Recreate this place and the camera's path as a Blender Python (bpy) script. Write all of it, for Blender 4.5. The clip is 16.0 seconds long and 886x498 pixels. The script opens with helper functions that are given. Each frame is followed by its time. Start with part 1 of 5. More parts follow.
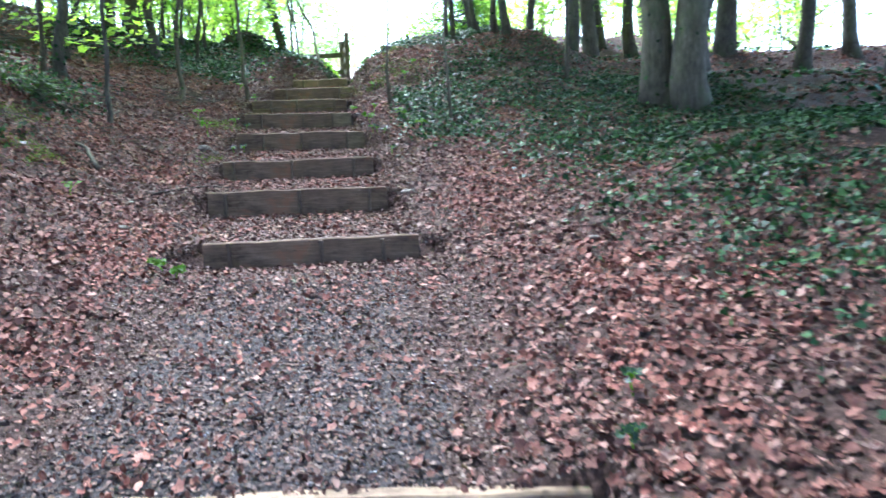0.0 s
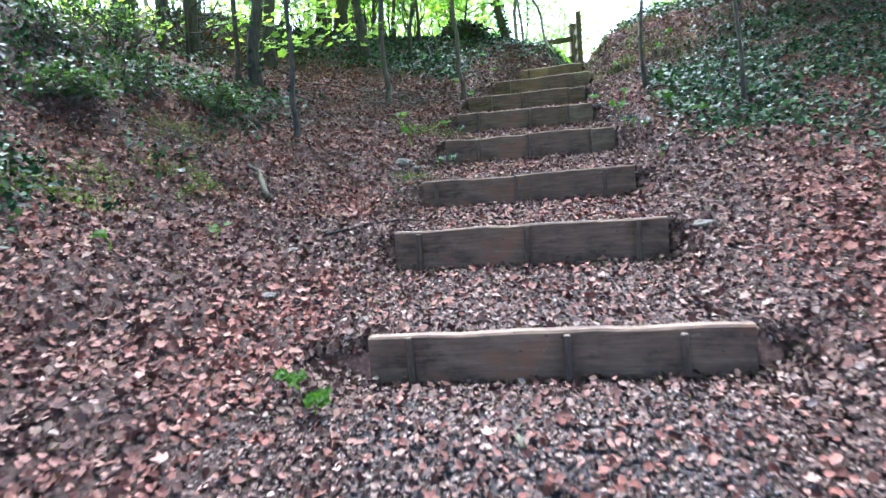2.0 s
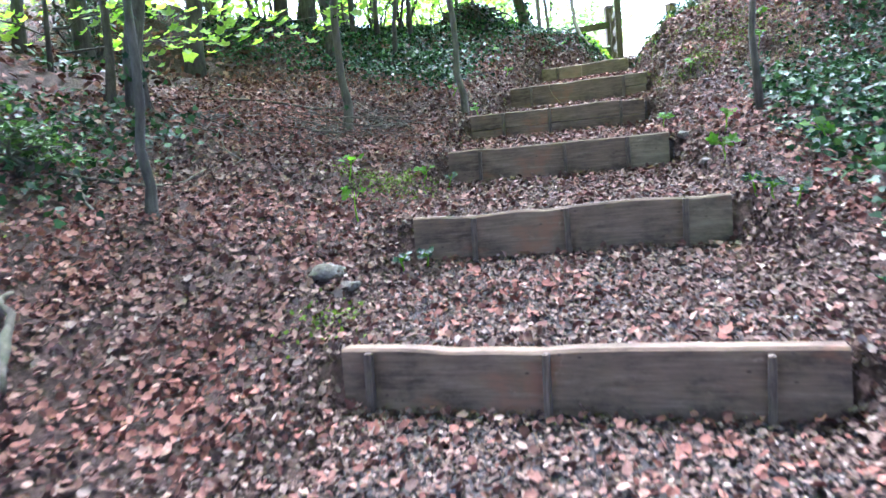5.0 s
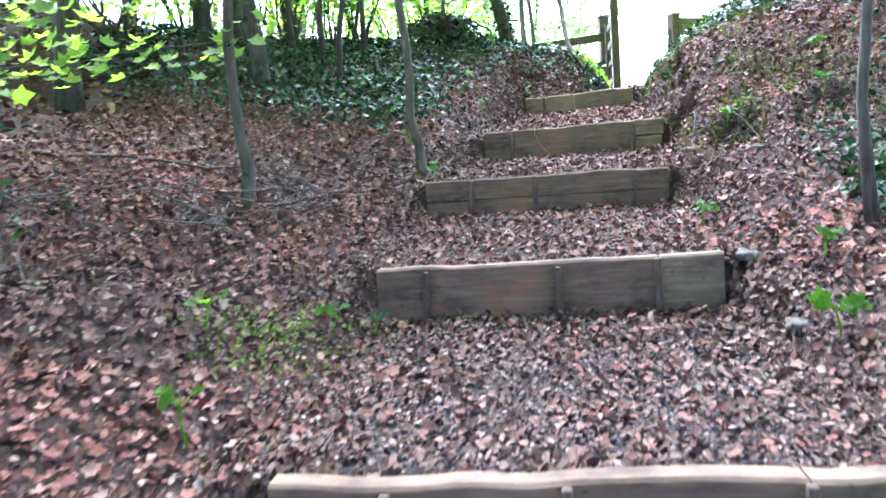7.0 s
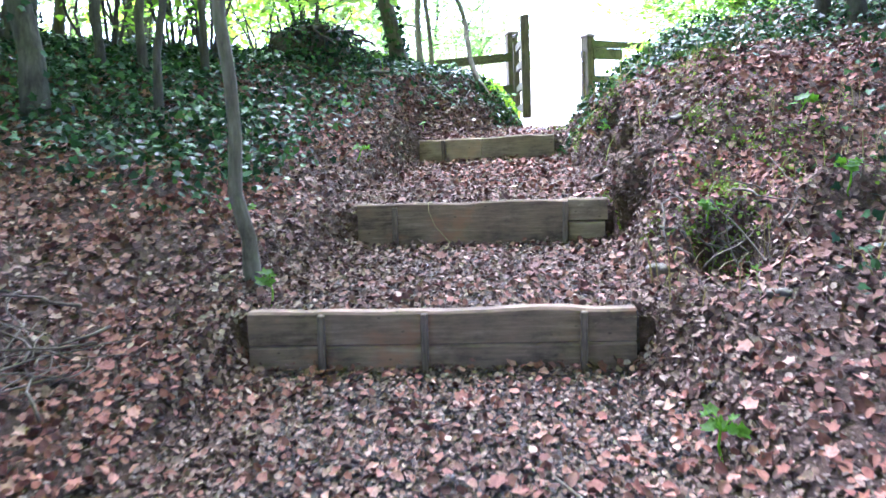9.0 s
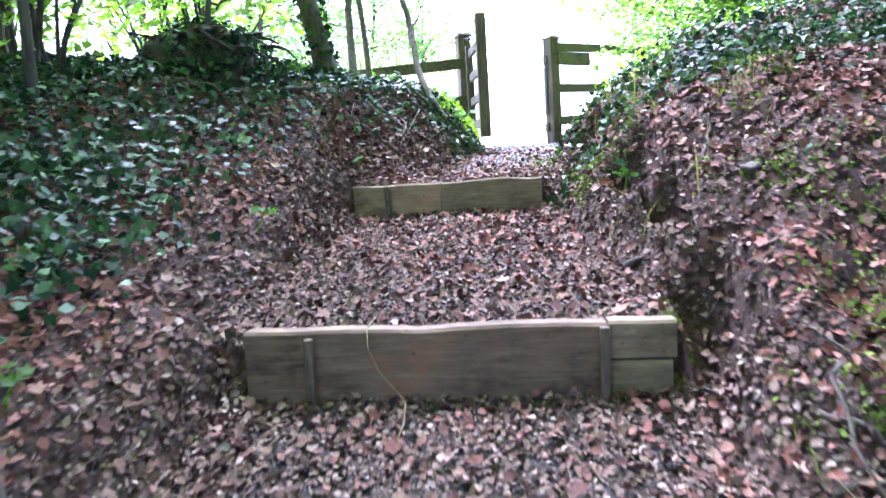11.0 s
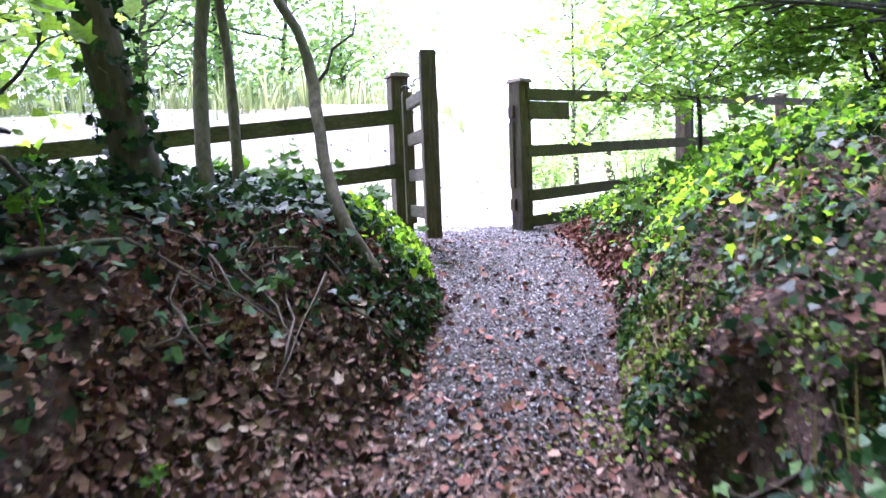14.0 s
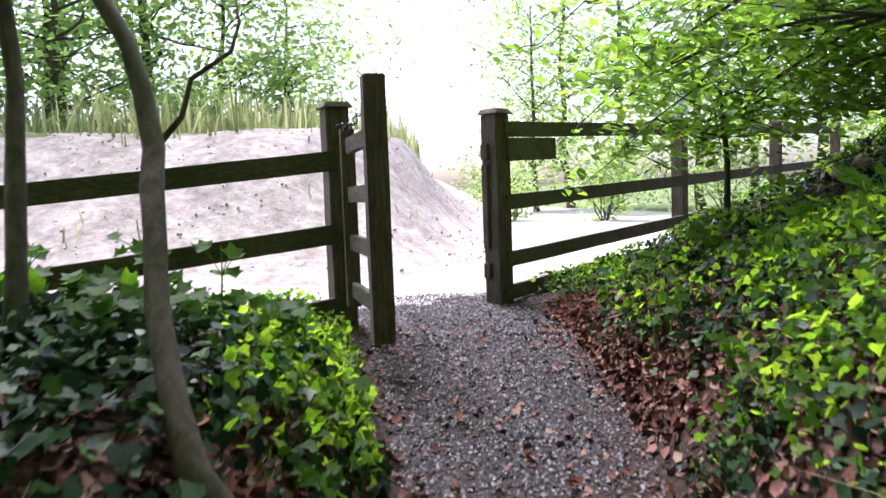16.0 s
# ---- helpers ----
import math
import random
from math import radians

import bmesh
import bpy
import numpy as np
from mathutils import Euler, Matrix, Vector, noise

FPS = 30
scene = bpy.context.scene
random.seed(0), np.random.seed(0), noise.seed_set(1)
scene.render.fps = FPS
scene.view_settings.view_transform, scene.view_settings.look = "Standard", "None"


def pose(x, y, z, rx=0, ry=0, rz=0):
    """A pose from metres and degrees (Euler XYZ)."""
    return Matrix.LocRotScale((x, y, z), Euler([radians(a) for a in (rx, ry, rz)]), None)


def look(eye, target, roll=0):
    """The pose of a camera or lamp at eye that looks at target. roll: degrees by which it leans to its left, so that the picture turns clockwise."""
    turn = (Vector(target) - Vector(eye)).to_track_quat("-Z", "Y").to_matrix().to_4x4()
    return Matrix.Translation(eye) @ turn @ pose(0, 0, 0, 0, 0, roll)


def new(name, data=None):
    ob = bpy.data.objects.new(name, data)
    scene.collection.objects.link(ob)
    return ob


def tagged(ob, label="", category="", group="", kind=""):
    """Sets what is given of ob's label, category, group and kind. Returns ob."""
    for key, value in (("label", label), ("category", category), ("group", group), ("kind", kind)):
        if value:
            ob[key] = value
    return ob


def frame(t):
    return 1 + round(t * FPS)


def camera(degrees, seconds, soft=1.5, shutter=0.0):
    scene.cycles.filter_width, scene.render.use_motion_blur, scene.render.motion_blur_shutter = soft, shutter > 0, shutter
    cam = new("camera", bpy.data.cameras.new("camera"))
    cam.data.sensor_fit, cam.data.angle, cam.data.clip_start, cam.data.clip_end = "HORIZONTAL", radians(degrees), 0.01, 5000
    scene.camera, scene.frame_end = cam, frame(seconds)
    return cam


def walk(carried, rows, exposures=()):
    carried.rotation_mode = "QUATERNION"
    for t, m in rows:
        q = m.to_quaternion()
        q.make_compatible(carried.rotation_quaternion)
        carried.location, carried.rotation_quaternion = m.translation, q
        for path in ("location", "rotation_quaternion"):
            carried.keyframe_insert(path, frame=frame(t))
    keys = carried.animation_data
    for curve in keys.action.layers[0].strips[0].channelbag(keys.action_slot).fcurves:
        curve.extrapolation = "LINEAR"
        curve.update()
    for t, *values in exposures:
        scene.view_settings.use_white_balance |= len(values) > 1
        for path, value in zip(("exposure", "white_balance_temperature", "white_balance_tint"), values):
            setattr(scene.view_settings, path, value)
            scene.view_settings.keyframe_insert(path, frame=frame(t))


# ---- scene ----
cam = camera(65.0, 16.0, 1.5, 0.35)
PATH = [
    (0, (0.127, 0.28, 1.32), (0.282, 2.268, 1.177), -2.2),
    (0.5, (0.141, 0.758, 1.406), (0.05, 2.751, 1.267), -2.9),
    (1, (0.058, 1.262, 1.457), (-0.238, 3.235, 1.324), -3.1),
    (1.5, (-0.084, 1.854, 1.513), (-0.509, 3.804, 1.385), -3.6),
    (2, (-0.126, 2.395, 1.576), (-0.611, 4.331, 1.453), -4.0),
    (2.5, (-0.249, 2.866, 1.746), (-0.772, 4.792, 1.622), -4.0),
    (3, (-0.307, 3.21, 1.93), (-0.846, 5.133, 1.825), -4.4),
    (3.2, (-0.293, 3.371, 1.946), (-0.836, 5.292, 1.831), -4.6),
    (5.3, (-0.543, 5.423, 2.319), (-1.095, 7.339, 2.17), -4.6),
    (5.5, (-0.578, 5.61, 2.399), (-1.132, 7.526, 2.252), -4.5),
    (6, (-0.592, 5.964, 2.577), (-1.147, 7.88, 2.433), -4.5),
    (6.5, (-0.59, 6.318, 2.641), (-1.143, 8.234, 2.49), -4.2),
    (7, (-0.651, 6.753, 2.793), (-1.154, 8.681, 2.627), -3.9),
    (7.5, (-0.644, 7.12, 2.949), (-1.121, 9.055, 2.78), -3.7),
    (8, (-0.654, 7.492, 2.962), (-1.133, 9.426, 2.786), -3.6),
    (8.5, (-0.736, 7.991, 3.156), (-1.07, 9.954, 2.964), -2.4),
    (8.7, (-0.762, 8.14, 3.215), (-1.027, 10.114, 3.028), -1.9),
    (10.8, (-0.92, 9.623, 3.555), (-1.002, 11.614, 3.381), -3.5),
    (11, (-0.944, 9.829, 3.606), (-0.997, 11.82, 3.42), -3.4),
    (11.5, (-1.022, 10.245, 3.784), (-1.026, 12.238, 3.61), -3.3),
    (12, (-0.968, 10.642, 3.934), (-0.931, 12.634, 3.755), -3.3),
    (12.5, (-0.999, 11.074, 4.042), (-0.937, 13.064, 3.855), -2.9),
    (13, (-1.021, 11.486, 4.203), (-0.863, 13.471, 4.021), -2.7),
    (13.5, (-0.97, 11.904, 4.313), (-0.797, 13.889, 4.134), -2.5),
    (14, (-0.994, 12.343, 4.402), (-0.813, 14.326, 4.215), -2.2),
    (14.5, (-0.991, 12.669, 4.59), (-0.772, 14.65, 4.429), -2.5),
    (15, (-0.931, 12.958, 4.642), (-0.711, 14.939, 4.486), -2.5),
    (15.5, (-0.893, 13.356, 4.631), (-0.634, 15.333, 4.468), -2.1),
    (16, (-0.848, 13.739, 4.712), (-0.534, 15.708, 4.556), -2.1),
]
EXPOSURES = [(0, 3.1, 5050, 12), (3, 3.3, 5000, 16), (5.5, 3.65, 4950, 20), (7, 3.72, 4900, 23), (8.5, 3.67, 4900, 26), (11, 3.4, 4850, 30), (12.5, 3.15, 4950, 35), (14, 2.3, 5150, 36), (16, 1.2, 5700, 28)]
walk(cam, [(t, look(eye, target, roll)) for t, eye, target, roll in PATH], EXPOSURES)

# ---------------------------------------------------------------- light
SUN_EL, SUN_AZ = 62, -22      # degrees; azimuth from +y towards +x
world = bpy.data.worlds.new("sky")
scene.world = world
world.use_nodes = True
sky = world.node_tree.nodes.new("ShaderNodeTexSky")
sky.sky_type, sky.sun_disc = "NISHITA", False
sky.sun_elevation, sky.sun_rotation = radians(SUN_EL), radians(SUN_AZ)
sky.air_density, sky.dust_density, sky.ozone_density = 1.0, 4.0, 0.6
back = world.node_tree.nodes["Background"]
back.inputs["Strength"].default_value = 0.2
world.node_tree.links.new(sky.outputs[0], back.inputs["Color"])
sun = new("sun", bpy.data.lights.new("sun", "SUN"))
sun.data.energy, sun.data.angle, sun.data.color = 5.0, radians(22), (1.0, 0.97, 0.93)
sun.matrix_world = look((0, 0, 30), (-math.sin(radians(SUN_AZ)) * math.cos(radians(SUN_EL)),
                                    -math.cos(radians(SUN_AZ)) * math.cos(radians(SUN_EL)), 30 - math.sin(radians(SUN_EL))))

RNG = np.random.default_rng(7)


# ---------------------------------------------------------------- materials
def shader(name, rough=0.8, spec=0.3):
    m = bpy.data.materials.new(name)
    m.use_nodes = True
    b = m.node_tree.nodes["Principled BSDF"]
    b.inputs["Roughness"].default_value = rough
    b.inputs["Specular IOR Level"].default_value = spec
    return m, m.node_tree, b


def ramp(tree, colours, source):
    r = tree.nodes.new("ShaderNodeValToRGB")
    e = r.color_ramp.elements
    while len(e) < len(colours):
        e.new(0.5)
    for i, (p, c) in enumerate(colours):
        e[i].position, e[i].color = p, (*c, 1)
    tree.links.new(source, r.inputs["Fac"])
    return r.outputs["Color"]


def noise_tex(tree, scale, detail=6.0, rough=0.6, stretch=None, coords="Object"):
    t = tree.nodes.new("ShaderNodeTexNoise")
    t.inputs["Scale"].default_value, t.inputs["Detail"].default_value, t.inputs["Roughness"].default_value = scale, detail, rough
    c = tree.nodes.new("ShaderNodeTexCoord")
    if stretch:
        mp = tree.nodes.new("ShaderNodeMapping")
        mp.inputs["Scale"].default_value = stretch
        tree.links.new(c.outputs[coords], mp.inputs["Vector"])
        tree.links.new(mp.outputs[0], t.inputs["Vector"])
    else:
        tree.links.new(c.outputs[coords], t.inputs["Vector"])
    return t.outputs["Fac"]


def mixed(tree, fac, a, b, blend="MIX"):
    n = tree.nodes.new("ShaderNodeMix")
    n.data_type, n.blend_type = "RGBA", blend
    for socket, value in ((n.inputs["Factor"], fac), (n.inputs["A"], a), (n.inputs["B"], b)):
        if isinstance(value, (int, float)):
            socket.default_value = value
        elif isinstance(value, tuple):
            socket.default_value = (*value, 1)
        else:
            tree.links.new(value, socket)
    return n.outputs["Result"]


def bump(tree, b, height, strength, distance):
    n = tree.nodes.new("ShaderNodeBump")
    n.inputs["Strength"].default_value, n.inputs["Distance"].default_value = strength, distance
    tree.links.new(height, n.inputs["Height"])
    tree.links.new(n.outputs[0], b.inputs["Normal"])


def ground_material(name, low, mid, high, scale, rough=0.95):
    m, t, b = shader(name, rough, 0.2)
    fine, wide = noise_tex(t, scale, 8, 0.75), noise_tex(t, 1.7, 4, 0.6)
    a = ramp(t, [(0.3, low), (0.5, mid), (0.72, high)], fine)
    c = ramp(t, [(0.3, (0.55, 0.5, 0.5)), (0.7, (1, 1, 1))], wide)
    t.links.new(mixed(t, 0.8, a, c, "MULTIPLY"), b.inputs["Base Color"])
    bump(t, b, fine, 0.9, 0.03)
    return m


def leaf_material(name, colours, rough=0.55, spec=0.4, letting=0.0, glow=(1.2, 1.35, 0.6), patches=None):
    """Each leaf takes its own colour; a share of the light passes through it."""
    m, t, b = shader(name, rough, spec)
    g = t.nodes.new("ShaderNodeNewGeometry")
    c = ramp(t, colours, g.outputs["Random Per Island"])
    spots = ramp(t, [(0.34, (0.45, 0.42, 0.4)), (0.5, (0.95, 0.95, 0.95)), (0.66, (1.2, 1.2, 1.2))], noise_tex(t, 75, 5, 0.7))
    c = mixed(t, 0.7, c, spots, "MULTIPLY")
    if patches:  # drifts of duller and of fresher leaves
        c = mixed(t, 1.0, c, ramp(t, [(0.38, patches[0]), (0.62, patches[1])], noise_tex(t, 1.1, 3, 0.6)), "MULTIPLY")
    t.links.new(c, b.inputs["Base Color"])
    if letting:
        tr = t.nodes.new("ShaderNodeBsdfTranslucent")
        t.links.new(mixed(t, 1.0, c, glow, "MULTIPLY"), tr.inputs["Color"])
        mx = t.nodes.new("ShaderNodeMixShader")
        mx.inputs["Fac"].default_value = letting
        t.links.new(b.outputs[0], mx.inputs[1])
        t.links.new(tr.outputs[0], mx.inputs[2])
        t.links.new(mx.outputs[0], t.nodes["Material Output"].inputs["Surface"])
    return m


def wood_material(name, dark, mid, pale, stretch, scale=6.0, rough=0.85, green=None):
    m, t, b = shader(name, rough, 0.25)
    grain, wide = noise_tex(t, scale, 8, 0.7, stretch), noise_tex(t, 3.0, 4, 0.6)
    c = ramp(t, [(0.28, dark), (0.5, mid), (0.75, pale)], grain)
    c = mixed(t, 0.75, c, ramp(t, [(0.3, (0.5, 0.48, 0.46)), (0.68, (1, 1, 1))], wide), "MULTIPLY")
    blotch = noise_tex(t, 7.0, 6, 0.72)
    c = mixed(t, 0.8, c, ramp(t, [(0.3, (0.45, 0.42, 0.4)), (0.47, (0.95, 0.95, 0.95)), (0.62, (1.0, 1.0, 1.0)), (0.76, (1.6, 1.55, 1.45))], blotch), "MULTIPLY")
    if green:
        c = mixed(t, ramp(t, [(0.5, (0, 0, 0)), (0.68, (0.7, 0.7, 0.7))], noise_tex(t, 2.2, 5, 0.7)), c, green)
    ob = t.nodes.new("ShaderNodeObjectInfo")
    c = mixed(t, 0.5, c, ramp(t, [(0, (0.7, 0.68, 0.66)), (1, (1.0, 1.0, 1.0))], ob.outputs["Random"]), "MULTIPLY")
    t.links.new(c, b.inputs["Base Color"])
    bump(t, b, grain, 0.6, 0.008)
    return m


M_SOIL = ground_material("leaf_mould_soil", (0.014, 0.009, 0.007), (0.06, 0.036, 0.028), (0.15, 0.095, 0.076), 34)
M_GRIT = ground_material("grey_path_grit", (0.02, 0.017, 0.017), (0.062, 0.053, 0.052), (0.14, 0.123, 0.12), 60)
M_TRACK = ground_material("pale_track_gravel", (0.38, 0.36, 0.33), (0.52, 0.5, 0.47), (0.62, 0.6, 0.57), 40)
M_BANK = ground_material("cut_earth_bank", (0.2, 0.17, 0.145), (0.37, 0.33, 0.295), (0.58, 0.54, 0.5), 7)
M_TURF = ground_material("rough_turf", (0.05, 0.075, 0.02), (0.12, 0.17, 0.05), (0.22, 0.27, 0.1), 14)


def board_material(name, dark, mid, pale, rot=0.5):
    """Sawn board: long grain, dark water stains, knots, pale scuffs and patches of red-brown rot."""
    m, t, b = shader(name, 0.85, 0.25)
    grain = noise_tex(t, 3.0, 9, 0.68, (1.3, 20, 20))
    c = ramp(t, [(0.2, dark), (0.5, mid), (0.82, pale)], grain)
    c = mixed(t, 0.85, c, ramp(t, [(0.36, (0.3, 0.28, 0.27)), (0.5, (0.9, 0.9, 0.9)), (0.66, (1.25, 1.22, 1.18))], noise_tex(t, 3.4, 7, 0.72, (1, 1, 2.0))), "MULTIPLY")
    c = mixed(t, ramp(t, [(0.58, (0, 0, 0)), (0.66, (rot, rot, rot))], noise_tex(t, 2.1, 5, 0.65, (1, 1, 2))), c, (mid[0] * 1.45, mid[1] * 1.02, mid[2] * 0.86))
    knots = t.nodes.new("ShaderNodeTexVoronoi")
    co, mp = t.nodes.new("ShaderNodeTexCoord"), t.nodes.new("ShaderNodeMapping")
    mp.inputs["Scale"].default_value = (2.6, 3, 4.5)
    t.links.new(co.outputs["Object"], mp.inputs["Vector"])
    t.links.new(mp.outputs[0], knots.inputs["Vector"])
    c = mixed(t, ramp(t, [(0.05, (0.75, 0.75, 0.75)), (0.12, (0, 0, 0))], knots.outputs["Distance"]), c, (dark[0] * 0.55, dark[1] * 0.5, dark[2] * 0.5))
    c = mixed(t, ramp(t, [(0.64, (0, 0, 0)), (0.72, (0.6, 0.6, 0.6))], noise_tex(t, 11, 6, 0.7)), c, (pale[0] * 1.25, pale[1] * 1.25, pale[2] * 1.25))
    c = mixed(t, ramp(t, [(0.62, (0, 0, 0)), (0.76, (0.4, 0.4, 0.4))], noise_tex(t, 3.3, 5, 0.7)), c, (0.07, 0.085, 0.035))
    t.links.new(c, b.inputs["Base Color"])
    bump(t, b, grain, 0.4, 0.006)
    return m


M_STEP = board_material("weathered_step_timber", (0.055, 0.037, 0.026), (0.128, 0.083, 0.055), (0.225, 0.158, 0.112), 0.7)
M_STEP_NEW = board_material("newer_step_timber", (0.13, 0.09, 0.057), (0.2, 0.14, 0.09), (0.28, 0.208, 0.142), 0.3)
M_STEP_PALE = board_material("pale_step_timber", (0.085, 0.062, 0.04), (0.158, 0.114, 0.074), (0.25, 0.19, 0.13), 0.3)
M_PEG = wood_material("brown_peg_timber", (0.05, 0.035, 0.025), (0.11, 0.078, 0.057), (0.19, 0.14, 0.105), (14, 14, 1.5), 6)
M_POST = wood_material("fence_post_timber", (0.055, 0.042, 0.03), (0.13, 0.1, 0.075), (0.23, 0.19, 0.15), (14, 14, 1.2), 5)
M_RAIL = wood_material("fence_rail_timber", (0.05, 0.042, 0.03), (0.12, 0.1, 0.072), (0.21, 0.18, 0.135), (1.2, 14, 14), 5, green=(0.06, 0.085, 0.03))
M_BARK = wood_material("grey_bark", (0.048, 0.041, 0.031), (0.12, 0.1, 0.076), (0.22, 0.19, 0.15), (9, 9, 1.6), 4, 0.9, green=(0.09, 0.11, 0.055))
M_BARK_DARK = wood_material("dark_bark", (0.035, 0.03, 0.025), (0.095, 0.083, 0.07), (0.18, 0.16, 0.135), (9, 9, 1.6), 4, 0.9, green=(0.05, 0.07, 0.03))
M_ROOT = wood_material("root_bark", (0.02, 0.015, 0.012), (0.06, 0.046, 0.036), (0.13, 0.105, 0.085), (6, 6, 6), 6)
M_TWIG = wood_material("dead_twig_bark", (0.04, 0.03, 0.025), (0.1, 0.076, 0.062), (0.2, 0.16, 0.13), (5, 5, 5), 6)
M_STONE = ground_material("field_stone", (0.085, 0.073, 0.06), (0.16, 0.14, 0.118), (0.26, 0.235, 0.2), 20)
M_CHAIN = shader("dark_iron", 0.5, 0.5)[0]
M_CHAIN.node_tree.nodes["Principled BSDF"].inputs["Base Color"].default_value = (0.05, 0.045, 0.04, 1)
M_CHAIN.node_tree.nodes["Principled BSDF"].inputs["Metallic"].default_value = 0.8
M_LITTER = leaf_material("fallen_leaves", [(0, (0.044, 0.021, 0.016)), (0.25, (0.098, 0.042, 0.032)), (0.5, (0.148, 0.064, 0.049)), (0.72, (0.188, 0.095, 0.074)), (0.92, (0.225, 0.132, 0.104)),
                                           (1, (0.29, 0.2, 0.162))], 0.8, 0.12, patches=((0.78, 0.88, 0.9), (1.14, 0.97, 0.92)))
M_CRUMB = leaf_material("leaf_crumbs", [(0, (0.026, 0.018, 0.015)), (0.4, (0.072, 0.049, 0.041)), (0.78, (0.115, 0.082, 0.069)), (0.985, (0.18, 0.14, 0.12))], 0.8, 0.1)
M_SCRAP = leaf_material("broken_leaves", [(0, (0.045, 0.026, 0.02)), (0.35, (0.1, 0.06, 0.047)), (0.7, (0.15, 0.097, 0.077)), (0.93, (0.195, 0.138, 0.113)), (1, (0.28, 0.215, 0.18))], 0.8, 0.1)
M_GRAVEL = leaf_material("grey_stones", [(0, (0.035, 0.033, 0.037)), (0.45, (0.1, 0.094, 0.104)), (0.8, (0.18, 0.17, 0.18)), (0.985, (0.25, 0.238, 0.243))], 0.8, 0.2)
M_IVY = leaf_material("dark_ivy", [(0, (0.006, 0.015, 0.008)), (0.4, (0.015, 0.037, 0.016)), (0.75, (0.034, 0.075, 0.028)), (1, (0.07, 0.12, 0.04))], 0.45, 0.09, 0.12)
M_IVY_FRESH = leaf_material("fresh_ivy", [(0, (0.018, 0.052, 0.006)), (0.45, (0.06, 0.135, 0.013)), (1, (0.16, 0.25, 0.028))], 0.5, 0.1, 0.58, (2.8, 2.75, 0.8))
M_LEAF = leaf_material("broad_leaves", [(0, (0.095, 0.17, 0.03)), (0.5, (0.16, 0.265, 0.05)), (1, (0.28, 0.39, 0.075))], 0.55, 0.2, 0.68, (2.35, 2.3, 0.8))
M_BEECH = leaf_material("beech_leaves", [(0, (0.075, 0.145, 0.026)), (0.5, (0.14, 0.25, 0.045)), (1, (0.24, 0.37, 0.07))], 0.5, 0.3, 0.68, (1.8, 1.85, 0.7))
# far leaves are coloured paler to stand for strong daylight and haze
M_FAR_LEAF = leaf_material("leaves_tinted_sunlit", [(0, (0.17, 0.26, 0.09)), (0.5, (0.26, 0.37, 0.13)), (1, (0.4, 0.5, 0.2))], 0.5, 0.35, 0.62, (1.6, 1.65, 1.1))
M_DARK_LEAF = leaf_material("evergreen_leaves", [(0, (0.012, 0.028, 0.012)), (0.6, (0.03, 0.06, 0.025)), (1, (0.055, 0.1, 0.04))], 0.35, 0.55, 0.1)
M_STALK = leaf_material("dry_stalks", [(0, (0.1, 0.075, 0.04)), (0.6, (0.2, 0.155, 0.09)), (1, (0.12, 0.14, 0.05))], 0.8, 0.1, 0.3)
M_BRAMBLE = leaf_material("bramble_leaves", [(0, (0.018, 0.04, 0.013)), (0.5, (0.045, 0.088, 0.024)), (1, (0.11, 0.165, 0.045))], 0.5, 0.15, 0.3)
M_GRASS = leaf_material("grass_blades", [(0, (0.13, 0.17, 0.07)), (0.5, (0.25, 0.28, 0.14)), (1, (0.42, 0.41, 0.25))], 0.7, 0.2, 0.5, (1.3, 1.35, 1.0))
M_RUBBLE = leaf_material("pale_rubble", [(0, (0.24, 0.205, 0.18)), (0.4, (0.36, 0.325, 0.295)), (1, (0.6, 0.57, 0.54))], 0.9, 0.2)
M_MOSS = leaf_material("moss_tufts", [(0, (0.06, 0.09, 0.015)), (1, (0.15, 0.19, 0.035))], 0.9, 0.1, 0.2)


# ---------------------------------------------------------------- shape of the ground
STEPS = [  # middle y, top z, left x, right x, face height, y at right end less y at left end
    (4.94, 1.09, -1.08, 0.33, 0.19, 0.06), (6.09, 1.448, -1.33, 0.13, 0.21, -0.03), (7.10, 1.754, -1.425, 0.01, 0.19, -0.08),
    (8.26, 2.13, -1.49, -0.10, 0.20, 0.16), (9.45, 2.49, -1.62, -0.29, 0.20, 0.14), (10.70, 2.847, -1.76, -0.40, 0.20, 0.0),
    (11.81, 3.19, -1.61, -0.356, 0.20, -0.11), (13.47, 3.62, -1.50, -0.516, 0.16, -0.12)]
LOW_STEP = (2.25, 0.465, -0.78, 0.68, 0.17, -0.12)
RAMP_Y = [-60, 0.3, 3.58, 4.9, 6.05, 7.05, 8.2, 9.4, 10.65, 11.75, 13.4, 14.9, 16.2, 17.3, 18.5, 60]
RAMP_Z = [-1.5, 0.18, 0.63, 0.98, 1.33, 1.65, 2.02, 2.38, 2.74, 3.08, 3.54, 3.765, 3.84, 3.95, 4.0, 4.0]
EDGE_Y = [0, 3, 5, 6, 7, 8, 9.5, 11, 12, 13, 14, 14.6, 15.5, 16.3, 17.3, 18.5]
EDGE_L = [-1.2, -1.1, -1.1, -1.3, -1.4, -1.5, -1.65, -1.75, -1.6, -1.5, -1.15, -0.93, -0.72, -0.7, -0.74, -0.8]
EDGE_R = [0.5, 0.4, 0.4, 0.2, 0.1, 0, -0.2, -0.35, -0.35, -0.45, -0.4, -0.2, 0.1, 0.3, 0.45, 0.4]
LEFT_Y = [3, 7.2, 9.3, 11.2, 12.5, 13.5, 14.2, 15, 16, 17.2, 18.2]
LEFT_Q = [0.12, 0.155, 0.04, 0, 0, 0, 0, 0, 0, 0, 0]
